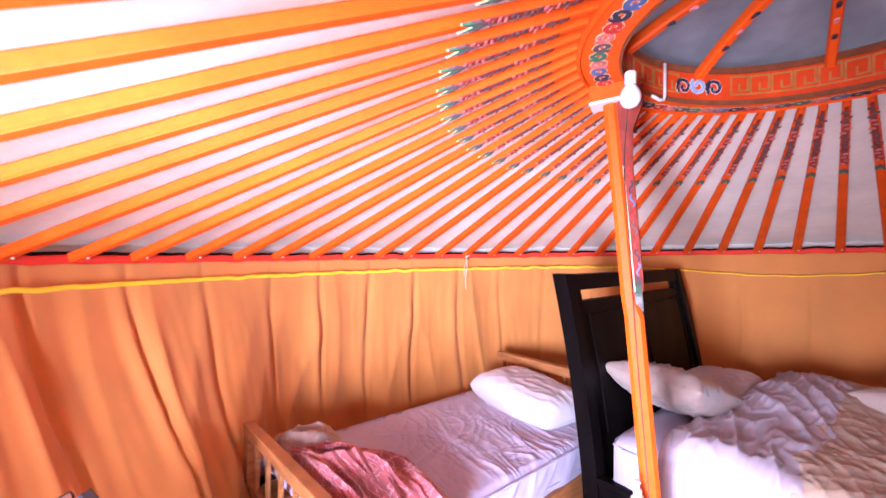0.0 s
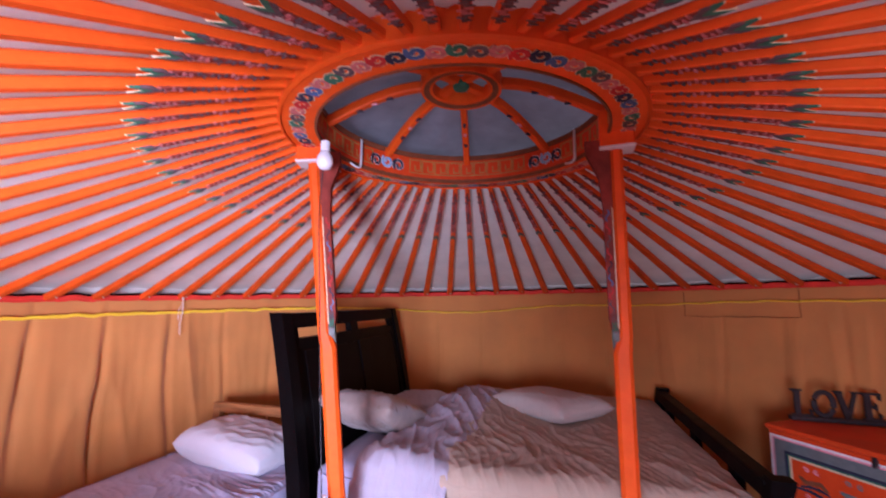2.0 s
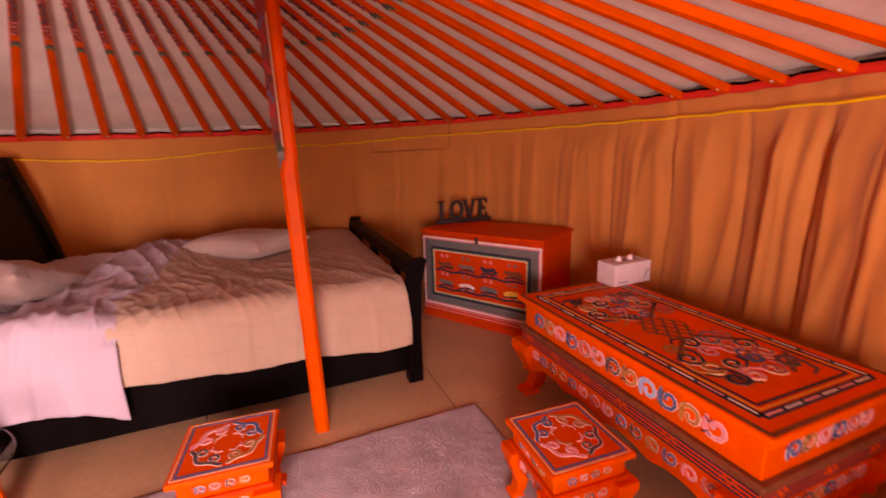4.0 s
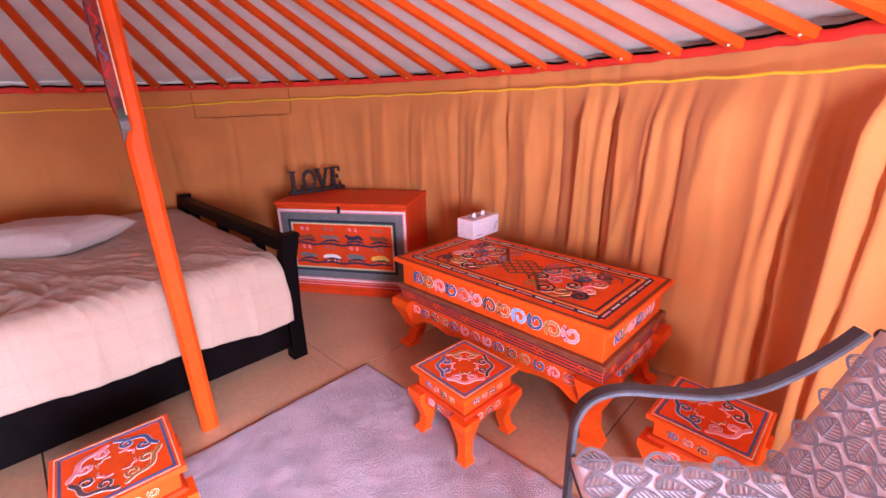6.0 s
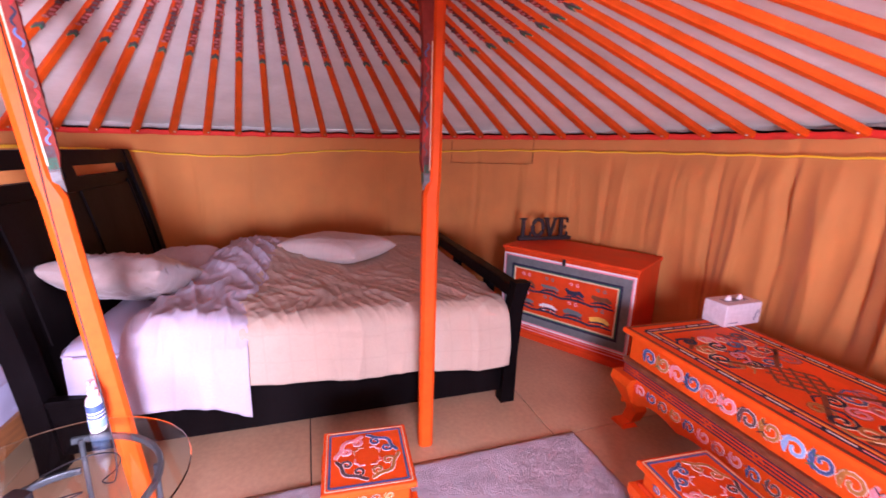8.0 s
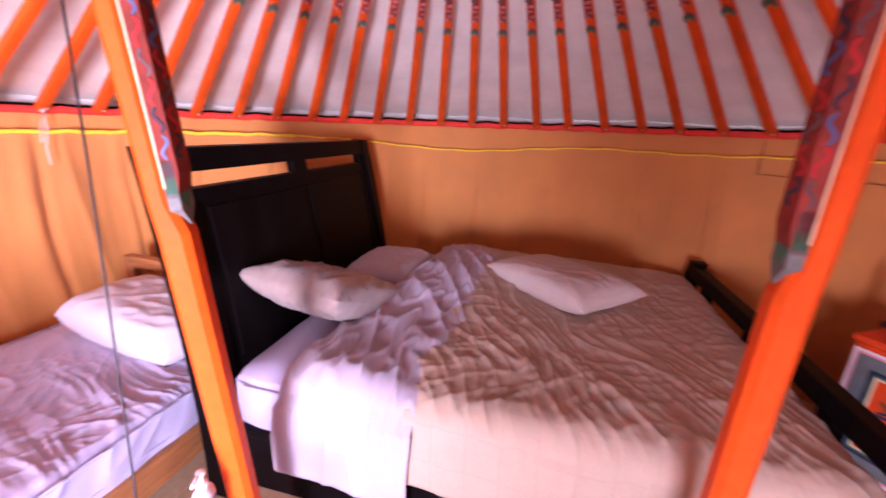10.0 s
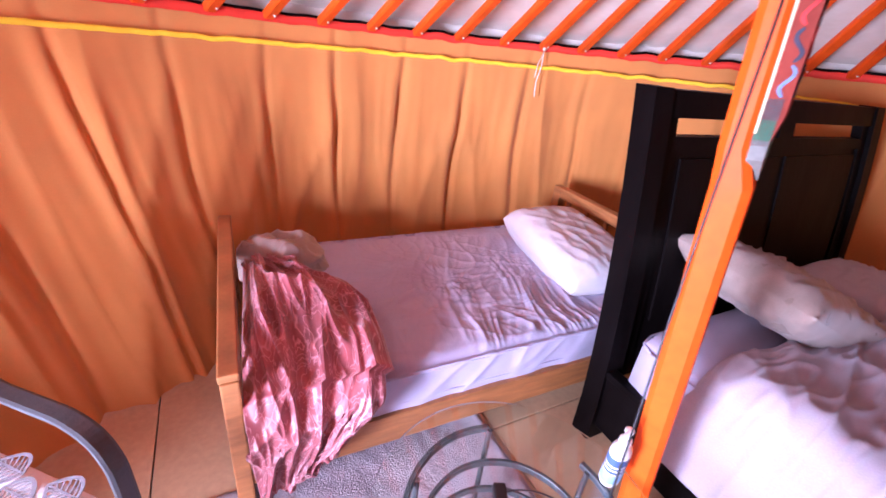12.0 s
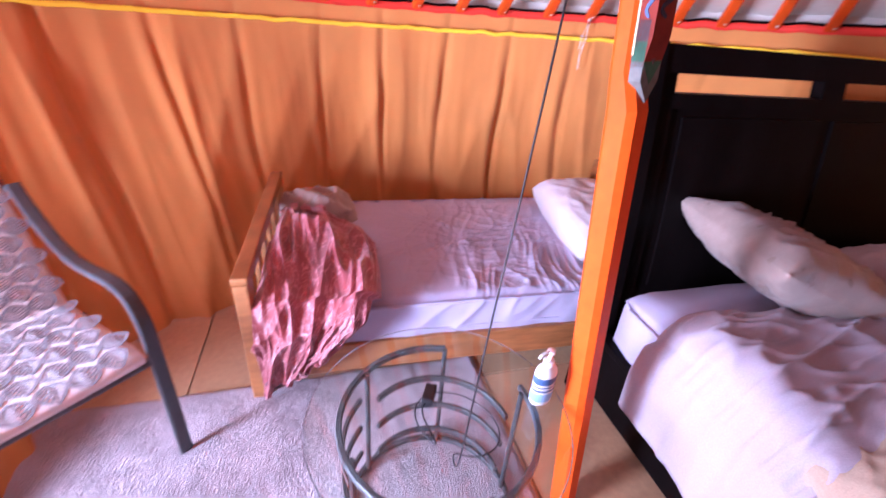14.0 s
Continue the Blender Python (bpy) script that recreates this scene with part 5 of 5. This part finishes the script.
    for sgn in (-1, 1):
        k = 0
        for ix in range(4):
            for iy in range(4):
                cx = W / 2 + sgn * (0.155 + 0.080 * ix + rnd.uniform(-0.012, 0.012))
                cy = D / 2 + (iy - 1.5) * 0.098 + rnd.uniform(-0.012, 0.012)
                flip = 1 if (ix + iy) % 2 else -1
                s0 = rnd.uniform(0, 6.28)
                r = rnd.uniform(0.036, 0.050)
                tail = [(cx + r * math.cos(s0), cy + r * math.sin(s0)), (cx + 1.5 * r * math.cos(s0 - 0.7 * flip), cy + 1.5 * r * math.sin(s0 - 0.7 * flip)), (cx + 1.7 * r * math.cos(s0 - 1.3 * flip), cy + 1.7 * r * math.sin(s0 - 1.3 * flip))]
                curl(spiral(cx, cy, r, 1.3, s0, flip), tail, 0.0145, f, cols[k % 8], t, lift=0.0002 * k, edge=M_CREAM if k % 3 else M_BROWNP)
                k += 1


build_table()


def build_tissue_box():
    o = Vector((2.765, -0.415, 0.5575))
    t = thing("tissue_box", axes(o, (0.74, -0.67, 0)), "white printed tissue box on the painted table", "tissue box")
    L, D, Hh = 0.27, 0.135, 0.125
    part("carton", box(nb(), 0, L, 0, D, 0, Hh, 0.003), M_CARD, t)
    part("opening", box(nb(), 0.05, L - 0.05, 0.045, D - 0.045, Hh - 0.001, Hh + 0.0015, 0), M_CARDGREY, t)
    for x in (0.09, 0.18):
        bm = nb()
        rings = []
        for k, (r, z) in enumerate(((0.022, 0), (0.018, 0.012), (0.012, 0.022), (0.002, 0.03))):
            rings.append([bm.verts.new((x + r * math.cos(a) * (1 + 0.3 * math.sin(3 * a + k)), D / 2 + 0.6 * r * math.sin(a), Hh + z)) for a in [2 * math.pi * i / 12 for i in range(12)]])
        for p, q in zip(rings, rings[1:]):
            for j in range(12):
                bm.faces.new((p[j], p[(j + 1) % 12], q[(j + 1) % 12], q[j]))
        bm.faces.new(rings[-1])
        part("tissue", bm, M_TISSUE, t, smooth=True)
    f = flat_on(face_matrix(0, 0, 1, 0))
    bm = nb()
    for i in range(3):
        ribbon(bm, spiral(L - 0.045 + 0.012 * i, 0.03 + 0.02 * i, 0.014, 1, i, 1, 8), 0.006, f, 0.001)
    ribbon(bm, [(0.03, 0.02), (0.10, 0.02)], 0.012, f, 0.001)
    part("printed_mark", bm, M_CARDGREY, t)


build_tissue_box()


# ---- stools ----
def build_stool(m, label):
    s = thing("stool", m, label, "stool", "painted stools")
    W, Hh = 0.32, 0.315
    h = W / 2
    part("seat", box(nb(), -h, h, -h, h, Hh - 0.022, Hh, 0.006, segments=2), M_ORANGE, s)
    part("upper_box", box(nb(), -h + 0.022, h - 0.022, -h + 0.022, h - 0.022, 0.225, Hh - 0.02, 0.004), M_ORANGE, s)
    part("ledge", box(nb(), -h + 0.010, h - 0.010, -h + 0.010, h - 0.010, 0.208, 0.226, 0.005), M_RED, s)
    for m2 in (face_matrix(-h, -h, 1, 0), face_matrix(h, -h, 0, 1), face_matrix(h, h, -1, 0), face_matrix(-h, h, 0, -1)):
        ap = nb()
        apron(ap, W - 0.05, 0.10, 0.21, 2, 0.06, m2 @ Matrix.Translation((0.025, 0, -0.02)), 0.014)
        bmesh.ops.recalc_face_normals(ap, faces=ap.faces)
        part("apron", ap, M_ORANGE, s)
        fa = flat_on(m2 @ Matrix.Translation((0, 0, -0.02)))
        scroll_row(W - 0.16, 0.04, 3, [M_PINK, M_SLATE, M_DUSK], fa, s, x0=0.08, y0=0.178, w=0.0062)
        fb = flat_on(m2 @ Matrix.Translation((0, 0, -0.022)))
        scroll_row(W - 0.14, 0.032, 4, [M_BLUE, M_DUSK, M_SLATE, M_GOLD], fb, s, x0=0.07, y0=0.258, w=0.0052)
    for x, y in ((-1, -1), (1, -1), (1, 1), (-1, 1)):
        bm = nb()
        cabriole(bm, x * (h - 0.008), y * (h - 0.008), x, y, 0.21, 0.056, 0.6)
        bmesh.ops.recalc_face_normals(bm, faces=bm.faces)
        part("leg", bm, M_ORANGE, s)
    f = flat_on(Matrix.Translation((0, 0, Hh)))
    bm = nb()
    outline(bm, -h + 0.014, h - 0.014, -h + 0.014, h - 0.014, 0.006, f, 0.0012)
    part("painted_border", bm, M_CREAM, s)
    bm = nb()
    outline(bm, -h + 0.026, h - 0.026, -h + 0.026, h - 0.026, 0.014, f, 0.0012)
    part("painted_border", bm, M_BLUE, s)
    def wreath(a, k=0.0):
        r = 0.108 + 0.006 * math.cos(8 * a) + k
        return (r * math.cos(a), r * math.sin(a))
    for q, mm in enumerate((M_BLUE, M_PINK, M_SLATE, M_GOLD)):
        a0 = math.pi * (0.5 * q + 0.03)
        pts = [wreath(a0 + 0.47 * math.pi * i / 25) for i in range(26)]
        curl(pts, None, 0.012, f, mm, s, "wreath")
        for j in range(2):
            am = a0 + math.pi * (0.11 + 0.22 * j)
            fl = 1 if j else -1
            cx, cy = 0.082 * math.cos(am), 0.082 * math.sin(am)
            curl(spiral(cx, cy, 0.021, 1.1, am + 0.6 * fl, fl, 10), None, 0.0090, f, mm, s, lift=0.0002)
        am = a0 + 0.22 * math.pi
        curl([(0.046 * math.cos(am - 0.55), 0.046 * math.sin(am - 0.55)), (0.056 * math.cos(am - 0.2), 0.056 * math.sin(am - 0.2)), (0.050 * math.cos(am), 0.050 * math.sin(am)),
              (0.056 * math.cos(am + 0.2), 0.056 * math.sin(am + 0.2)), (0.046 * math.cos(am + 0.55), 0.046 * math.sin(am + 0.55))], None, 0.0055, f, (M_PINK, M_GOLD, M_PINK, M_DUSK)[q], s, lift=0.0003)
    return s


stool = build_stool(pose(1.72, -0.31, 0.016, 0, 0, 42.5), "orange painted stool standing on the shag rug")
st_b = copy_thing(stool, pose(1.235, 0.79, 0.016, 0, 0, -48))
st_c = copy_thing(stool, pose(1.43, -1.16, 0.004, 0, 0, 44))
tagged(st_b, "orange painted stool beside the double bed")
tagged(st_c, "orange painted stool behind the metal armchair")


# ---- glass table with bottle ----
GT = Vector((0.53, 1.34, 0))


def build_glass_table():
    t = thing("glass_side_table", Matrix.Translation(GT + Vector((0, 0, 0.014))), "round glass side table on dark metal hoops", "side table")
    g = part("glass_top", lathe(nb(), [(0.342, 0.458), (0.345, 0.461), (0.345, 0.463), (0.342, 0.466)], 64), M_GLASS, t, smooth=False)
    g.visible_shadow = False

    def arc(r, z, a0, a1, name, flat=(0.007, 0.026)):
        n = 28
        bm = nb()
        tube(bm, [(r * math.cos(radians(a0 + (a1 - a0) * i / n)), r * math.sin(radians(a0 + (a1 - a0) * i / n)), z) for i in range(n + 1)], 0.01, flat=flat)
        part(name, bm, M_CHAIRMETAL, t)
    arc(0.262, 0.444, 118, 418, "top_hoop", (0.016, 0.02))
    for z in (0.36, 0.24, 0.12):
        arc(0.215, z, 52, 178, "back_hoop", (0.012, 0.022))
        arc(0.255, z, 186, 246, "side_hoop", (0.012, 0.022))
    arc(0.262, 0.012, 0, 359, "foot_hoop", (0.016, 0.02))
    for a in (52, 118, 180, 246, 330):
        x, y = 0.25 * math.cos(radians(a)), 0.25 * math.sin(radians(a))
        bm = nb()
        tube(bm, [(x, y, 0.01), (x, y, 0.25), (x, y, 0.45)], 0.008, 8)
        part("upright", bm, M_CHAIRMETAL, t)


build_glass_table()
GZ = 0.4805


def build_bottle():
    b = thing("soap_bottle", pose(0.735, 1.535, GZ, 0, 0, -120), "white pump bottle with a blue label on the glass table", "bottle")
    prof = [(0.031, 0), (0.034, 0.006), (0.034, 0.10), (0.031, 0.115), (0.016, 0.128), (0.013, 0.132)]
    bm = nb()
    lathe(bm, prof, 24)
    for v in bm.verts:
        v.co.y *= 0.72
    part("bottle_body", bm, M_WHITEPL, b, smooth=True)
    for z0, z1, mm in ((0.014, 0.044, M_LBLUE), (0.050, 0.058, M_BLUE), (0.064, 0.070, M_BLUE), (0.076, 0.100, M_BLUE)):
        bm = nb()
        lathe(bm, [(0.0345, z0), (0.0348, z0 + 0.001), (0.0348, z1 - 0.001), (0.0345, z1)], 24)
        for v in bm.verts:
            v.co.y *= 0.72
        part("label_bar", bm, mm, b, "blue printed label bar")
    pump = part("pump", lathe(nb(), [(0.014, 0.13), (0.015, 0.132), (0.015, 0.146), (0.006, 0.148), (0.005, 0.168), (0.011, 0.17), (0.011, 0.178), (0.004, 0.18)], 16), M_WHITEPL, b, smooth=False)
    bm = nb()
    tube(bm, [(0, 0, 0.175), (0.02, 0, 0.176), (0.034, 0, 0.172), (0.038, 0, 0.164)], 0.004, 8)
    part("nozzle", bm, M_WHITEPL, pump)


build_bottle()


def build_cable():
    # black lead from the lamp down to the glass table
    pts = [Vector((0.645, 1.40, 2.02)), Vector((0.645, 1.44, 1.80)), Vector((0.650, 1.395, 1.50)), Vector((0.652, 1.335, 1.15)), Vector((0.655, 1.26, 0.80)), Vector((0.655, 1.225, 0.58)), Vector((0.645, 1.225, GZ + 0.006))]
    cx, cy = 0.585, 1.33
    for i in range(15):
        a = radians(-70 + 24 * i)
        pts.append(Vector((cx + 0.115 * math.cos(a), cy + 0.085 * math.sin(a), GZ + 0.005 + 0.0004 * i)))
    pts += [Vector((0.50, 1.30, GZ + 0.008)), Vector((0.487, 1.335, GZ + 0.010))]
    fine = []
    n = len(pts)
    for i in range(n - 1):
        p0, p1, p2, p3 = pts[max(i - 1, 0)], pts[i], pts[i + 1], pts[min(i + 2, n - 1)]
        for k in range(5):
            t = k / 5
            fine.append(0.5 * ((2 * p1) + (p2 - p0) * t + (2 * p0 - 5 * p1 + 4 * p2 - p3) * t * t + (3 * p1 - p0 - 3 * p2 + p3) * t ** 3))
    fine.append(pts[-1])
    c = thing("power_cable", Matrix(), "thin black cable hanging beside the post to the table", "cable")
    part("lead", tube(nb(), fine, 0.0020, 6), M_BLACKPL, c, smooth=True)
    part("plug", box(nb(), -0.016, 0.016, -0.03, 0.03, 0, 0.026, 0.006, segments=2), M_BLACKPL, c, m=pose(0.482, 1.36, GZ + 0.001, 0, 0, 20))


build_cable()


def build_bulb():
    b = thing("light_bulb", pose(0.648, 1.395, 2.075, 180), "white round light bulb hanging under the crown ring", "light bulb")
    part("globe", lathe(nb(), [(0.004, 0.085), (0.02, 0.08), (0.031, 0.066), (0.035, 0.048), (0.031, 0.03), (0.022, 0.014), (0.016, 0.004)], 24), M_BULB, b, smooth=True)
    part("socket", lathe(nb(), [(0.017, 0.006), (0.019, 0.0), (0.019, -0.035), (0.012, -0.04)], 16), M_WHITEPL, b)


build_bulb()


def build_hook(p, az):
    h = thing("wire_hook", axes(p, ring_point(az + 90, 1) - ring_point(az + 90, 0)), "white bent wire bracket on the crown ring", "bracket", "wire brackets")
    bm = nb()
    tube(bm, [(0, 0, 0.155), (0.0, 0, 0.02), (0.006, 0, 0.006), (0.03, 0, 0.0), (0.075, 0, 0.01)], 0.006, 8)
    part("wire", bm, M_WHITE, h, smooth=True)
    return h


build_hook(ring_point(118, 0.585, 2.118), 118)
build_hook(ring_point(-10, 0.585, 2.125), -10)


def build_cords():
    # white tie hanging from the wall top, and a thin string rectangle
    c = thing("hanging_tie", Matrix(), "white cord tied at the wall top and hanging down", "cord")
    k = ring_point(112.9, RW - 0.09, 1.462)
    bm = nb()
    tube(bm, [k + Vector((0, 0, 0.05)), k, k + Vector((0.004, -0.02, -0.10)), k + Vector((-0.01, -0.03, -0.20)), k + Vector((-0.004, -0.03, -0.29))], 0.0035, 6)
    part("cord_strand", bm, M_CORD, c, smooth=True)
    bm = nb()
    tube(bm, [k + Vector((0.006, -0.01, 0.0)), k + Vector((-0.02, -0.025, -0.09)), k + Vector((-0.024, -0.03, -0.17))], 0.003, 6)
    part("cord_strand", bm, M_CORD, c, smooth=True)
    part("knot", lathe(nb(), [(0.003, -0.012), (0.010, -0.006), (0.011, 0.004), (0.004, 0.012)], 10, Matrix.Translation(k)), M_CORD, c, smooth=True)
    s = thing("string_hanger", Matrix(), "thin string frame hanging on the wall cloth", "string")
    pts = [ring_point(14.2, RW - 0.055, 1.55)] + [ring_point(14.2 - 16.2 * i / 12, RW - 0.055, 1.338 + 0.018 * i / 12 + 0.003 * math.sin(i * 1.7)) for i in range(13)] + [ring_point(-2, RW - 0.055, 1.58)]
    part("string", tube(nb(), pts, 0.0025, 6), M_BROWNP, s)


build_cords()


# ---- metal armchairs ----
def build_chair(m, label):
    """Faces +y; origin on the floor in the middle of the front edge; x across."""
    c = thing("armchair", m, label, "armchair", "metal armchairs")
    W, D = 0.56, 0.60
    h = W / 2
    for sx in (-1, 1):
        x = sx * h
        bm = nb()
        pts = [(x, 0.0, 0.0), (x, 0.005, 0.25), (x, 0.005, 0.50), (x, -0.005, 0.575), (x, -0.04, 0.625), (x, -0.11, 0.645), (x, -0.22, 0.635), (x, -0.34, 0.625), (x, -0.45, 0.645), (x, -0.55, 0.70), (x, -0.62, 0.755), (x, -0.665, 0.80)]
        fine = []
        for i in range(len(pts) - 1):
            p0, p1, p2, p3 = [Vector(pts[k]) for k in (max(i - 1, 0), i, i + 1, min(i + 2, len(pts) - 1))]
            for k in range(4):
                t = k / 4
                fine.append(0.5 * ((2 * p1) + (p2 - p0) * t + (2 * p0 - 5 * p1 + 4 * p2 - p3) * t * t + (3 * p1 - p0 - 3 * p2 + p3) * t ** 3))
        fine.append(Vector(pts[-1]))
        tube(bm, fine, 0.015, flat=(0.040, 0.016), side=(1, 0, 0))
        part("arm", bm, M_CHAIRMETAL, c)
        bm = nb()
        tube(bm, [(x * 0.86, -0.02, 0.425), (x * 0.86, -0.50, 0.39), (x * 0.86, -0.595, 0.60), (x * 0.86, -0.68, 0.79)], 0.013, 10)
        part("back_frame", bm, M_CHAIRMETAL, c)
        bm = nb()
        tube(bm, [(x, -0.52, 0.34), (x, -0.60, 0.16), (x, -0.64, 0.0)], 0.013, 10)
        part("back_leg", bm, M_CHAIRMETAL, c)
    part("front_bar", tube(nb(), [(-h, 0, 0.42), (h, 0, 0.42)], 0.014, 10), M_CHAIRMETAL, c)
    part("top_bar", tube(nb(), [(-h * 0.95, -0.69, 0.80), (h * 0.95, -0.69, 0.80)], 0.013, 10), M_CHAIRMETAL, c)

    def slung(s, x, d=0.0):
        # s runs up the sling from the front edge of the seat to the top of the back
        if s < 0.52:
            t = s / 0.52
            return Vector((x, 0.012 - 0.52 * t, 0.462 - 0.055 * t - 0.02 * (1 - (x / h) ** 2) + d + 0.012 * math.exp(-(s / 0.03) ** 2) * -1))
        t = (s - 0.52) / 0.74
        return Vector((x, -0.51 - 0.18 * t + d * 0.9, 0.410 + 0.40 * t + d * 0.3))
    me = sheet("sling", lambda i, j: slung(1.26 * j / 40, -h * 0.9 + 1.8 * h * i / 14), 15, 41)
    sl = part("sling", me, M_FABRIC, c, "white fabric sling with grey leaf print", smooth=True)
    solid(sl, 0.03, 0)
    # leaf print
    def on(x, y, d):
        return slung(y, x, 0.0165 + d)
    leaves = nb()
    for r in range(14):
        for q in range(7):
            lx = -h * 0.9 + (q + (0.25 if r % 2 else 0.75)) * 1.8 * h / 7
            ly = 0.05 + r * 0.088
            up = 1 if (q + r) % 2 else -1
            if abs(lx) > h * 0.84:
                continue
            hw, hh = 0.034, 0.047
            for sd in (-1, 1):
                edge = [(lx + sd * hw * math.sin(math.pi * (k / 7) ** (0.8)) * (1.0 if k else 0.0), ly + up * hh * (2 * k / 7 - 1)) for k in range(8)]
                ribbon(leaves, edge, 0.0080, on, 0.0014)
                for k in range(1, 6):
                    y0 = ly + up * hh * (2 * k / 7 - 1)
                    wd = hw * math.sin(math.pi * ((k + 0.8) / 7) ** 0.8) * 0.9
                    ribbon(leaves, [(lx + sd * 0.003, y0), (lx + sd * wd * 0.6, y0 + up * 0.009), (lx + sd * wd, y0 + up * 0.017)], 0.0048, on, 0.0014)
            ribbon(leaves, [(lx, ly - hh), (lx, ly), (lx, ly + hh)], 0.005, on, 0.0016)
    tagged(part("leaf_print", leaves, M_LEAF, sl), kind="stuff")
    return c


chair_a = build_chair(pose(0.835, -0.575, 0.018, 0, 0, 0), "dark metal armchair with leaf-print fabric near the table")
chair_b = copy_thing(chair_a, pose(-0.285, 0.765, 0.018, 0, 0, -90))
tagged(chair_b, "dark metal armchair with leaf-print fabric near the single bed")


# ---- rug and floor boards ----
def build_rug():
    A, B = Vector((2.245, 0.22, 0)), Vector((0.30, 2.055, 0))
    d = (B - A).normalized()
    m = axes(A, B - A)
    L, D = (B - A).length, 1.72
    nu, nv = 240, 160

    def fn(i, j):
        u, v = i / (nu - 1), j / (nv - 1)
        e = min(min(u, 1 - u) * L, min(v, 1 - v) * D)
        z = 0.003 + 0.013 * min(1, e / 0.015) + 0.0035 * fbm(u * 60, v * 40, 3) * min(1, e / 0.03) + 0.004 * fbm(u * 9, v * 6, 5)
        wob = 0.006
        return (u * L + wob * noise.noise(Vector((v * 14, u * 3, 0))), v * D + wob * noise.noise(Vector((u * 18, v * 3, 1))), max(z, 0.002))
    ob = part("shag_rug", sheet("shag_rug", fn, nu, nv), M_RUG, None, smooth=True)
    ob.matrix_basis = m
    tagged(ob, "large pale grey shag rug on the floor", "rug")


build_rug()


def build_boards():
    S = 1.22
    bm = box(nb(), 0.003, S - 0.003, 0.003, S - 0.003, -0.011, 0.0, 0.0015)
    me = mesh_from(bm, "floor_board")
    me.materials.append(M_FLOOR)
    o = axes((2.17, 0.30, 0), (0.69, 0.724, 0))
    R = RW + 0.06
    for i in range(-5, 5):
        for j in range(-5, 5):
            m = o @ Matrix.Translation((i * S, j * S, 0))
            sq = [(0.003, 0.003), (S - 0.003, 0.003), (S - 0.003, S - 0.003), (0.003, S - 0.003)]
            world_pts = [m @ Vector((x, y, 0)) for x, y in sq]
            if all(math.hypot(p.x - CX, p.y - CY) < R for p in world_pts):
                part("floor_board", me, M_FLOOR, floor, m=m)
                continue
            # boards at the edge are cut to the round wall
            poly = [(p.x - CX, p.y - CY) for p in world_pts]
            for k in range(64):
                a = 2 * math.pi * k / 64
                ca, sa = math.cos(a), math.sin(a)
                out = []
                for q in range(len(poly)):
                    p1, p2 = poly[q], poly[(q + 1) % len(poly)]
                    d1, d2 = R - p1[0] * ca - p1[1] * sa, R - p2[0] * ca - p2[1] * sa
                    if d1 >= 0:
                        out.append(p1)
                    if d1 * d2 < 0:
                        t = d1 / (d1 - d2)
                        out.append((p1[0] + (p2[0] - p1[0]) * t, p1[1] + (p2[1] - p1[1]) * t))
                poly = out
                if len(poly) < 3:
                    break
            if len(poly) >= 3:
                bm = prism(nb(), poly, -0.011, 0.0, Matrix.Translation((CX, CY, 0)))
                part("floor_board", bm, M_FLOOR, floor)


build_boards()
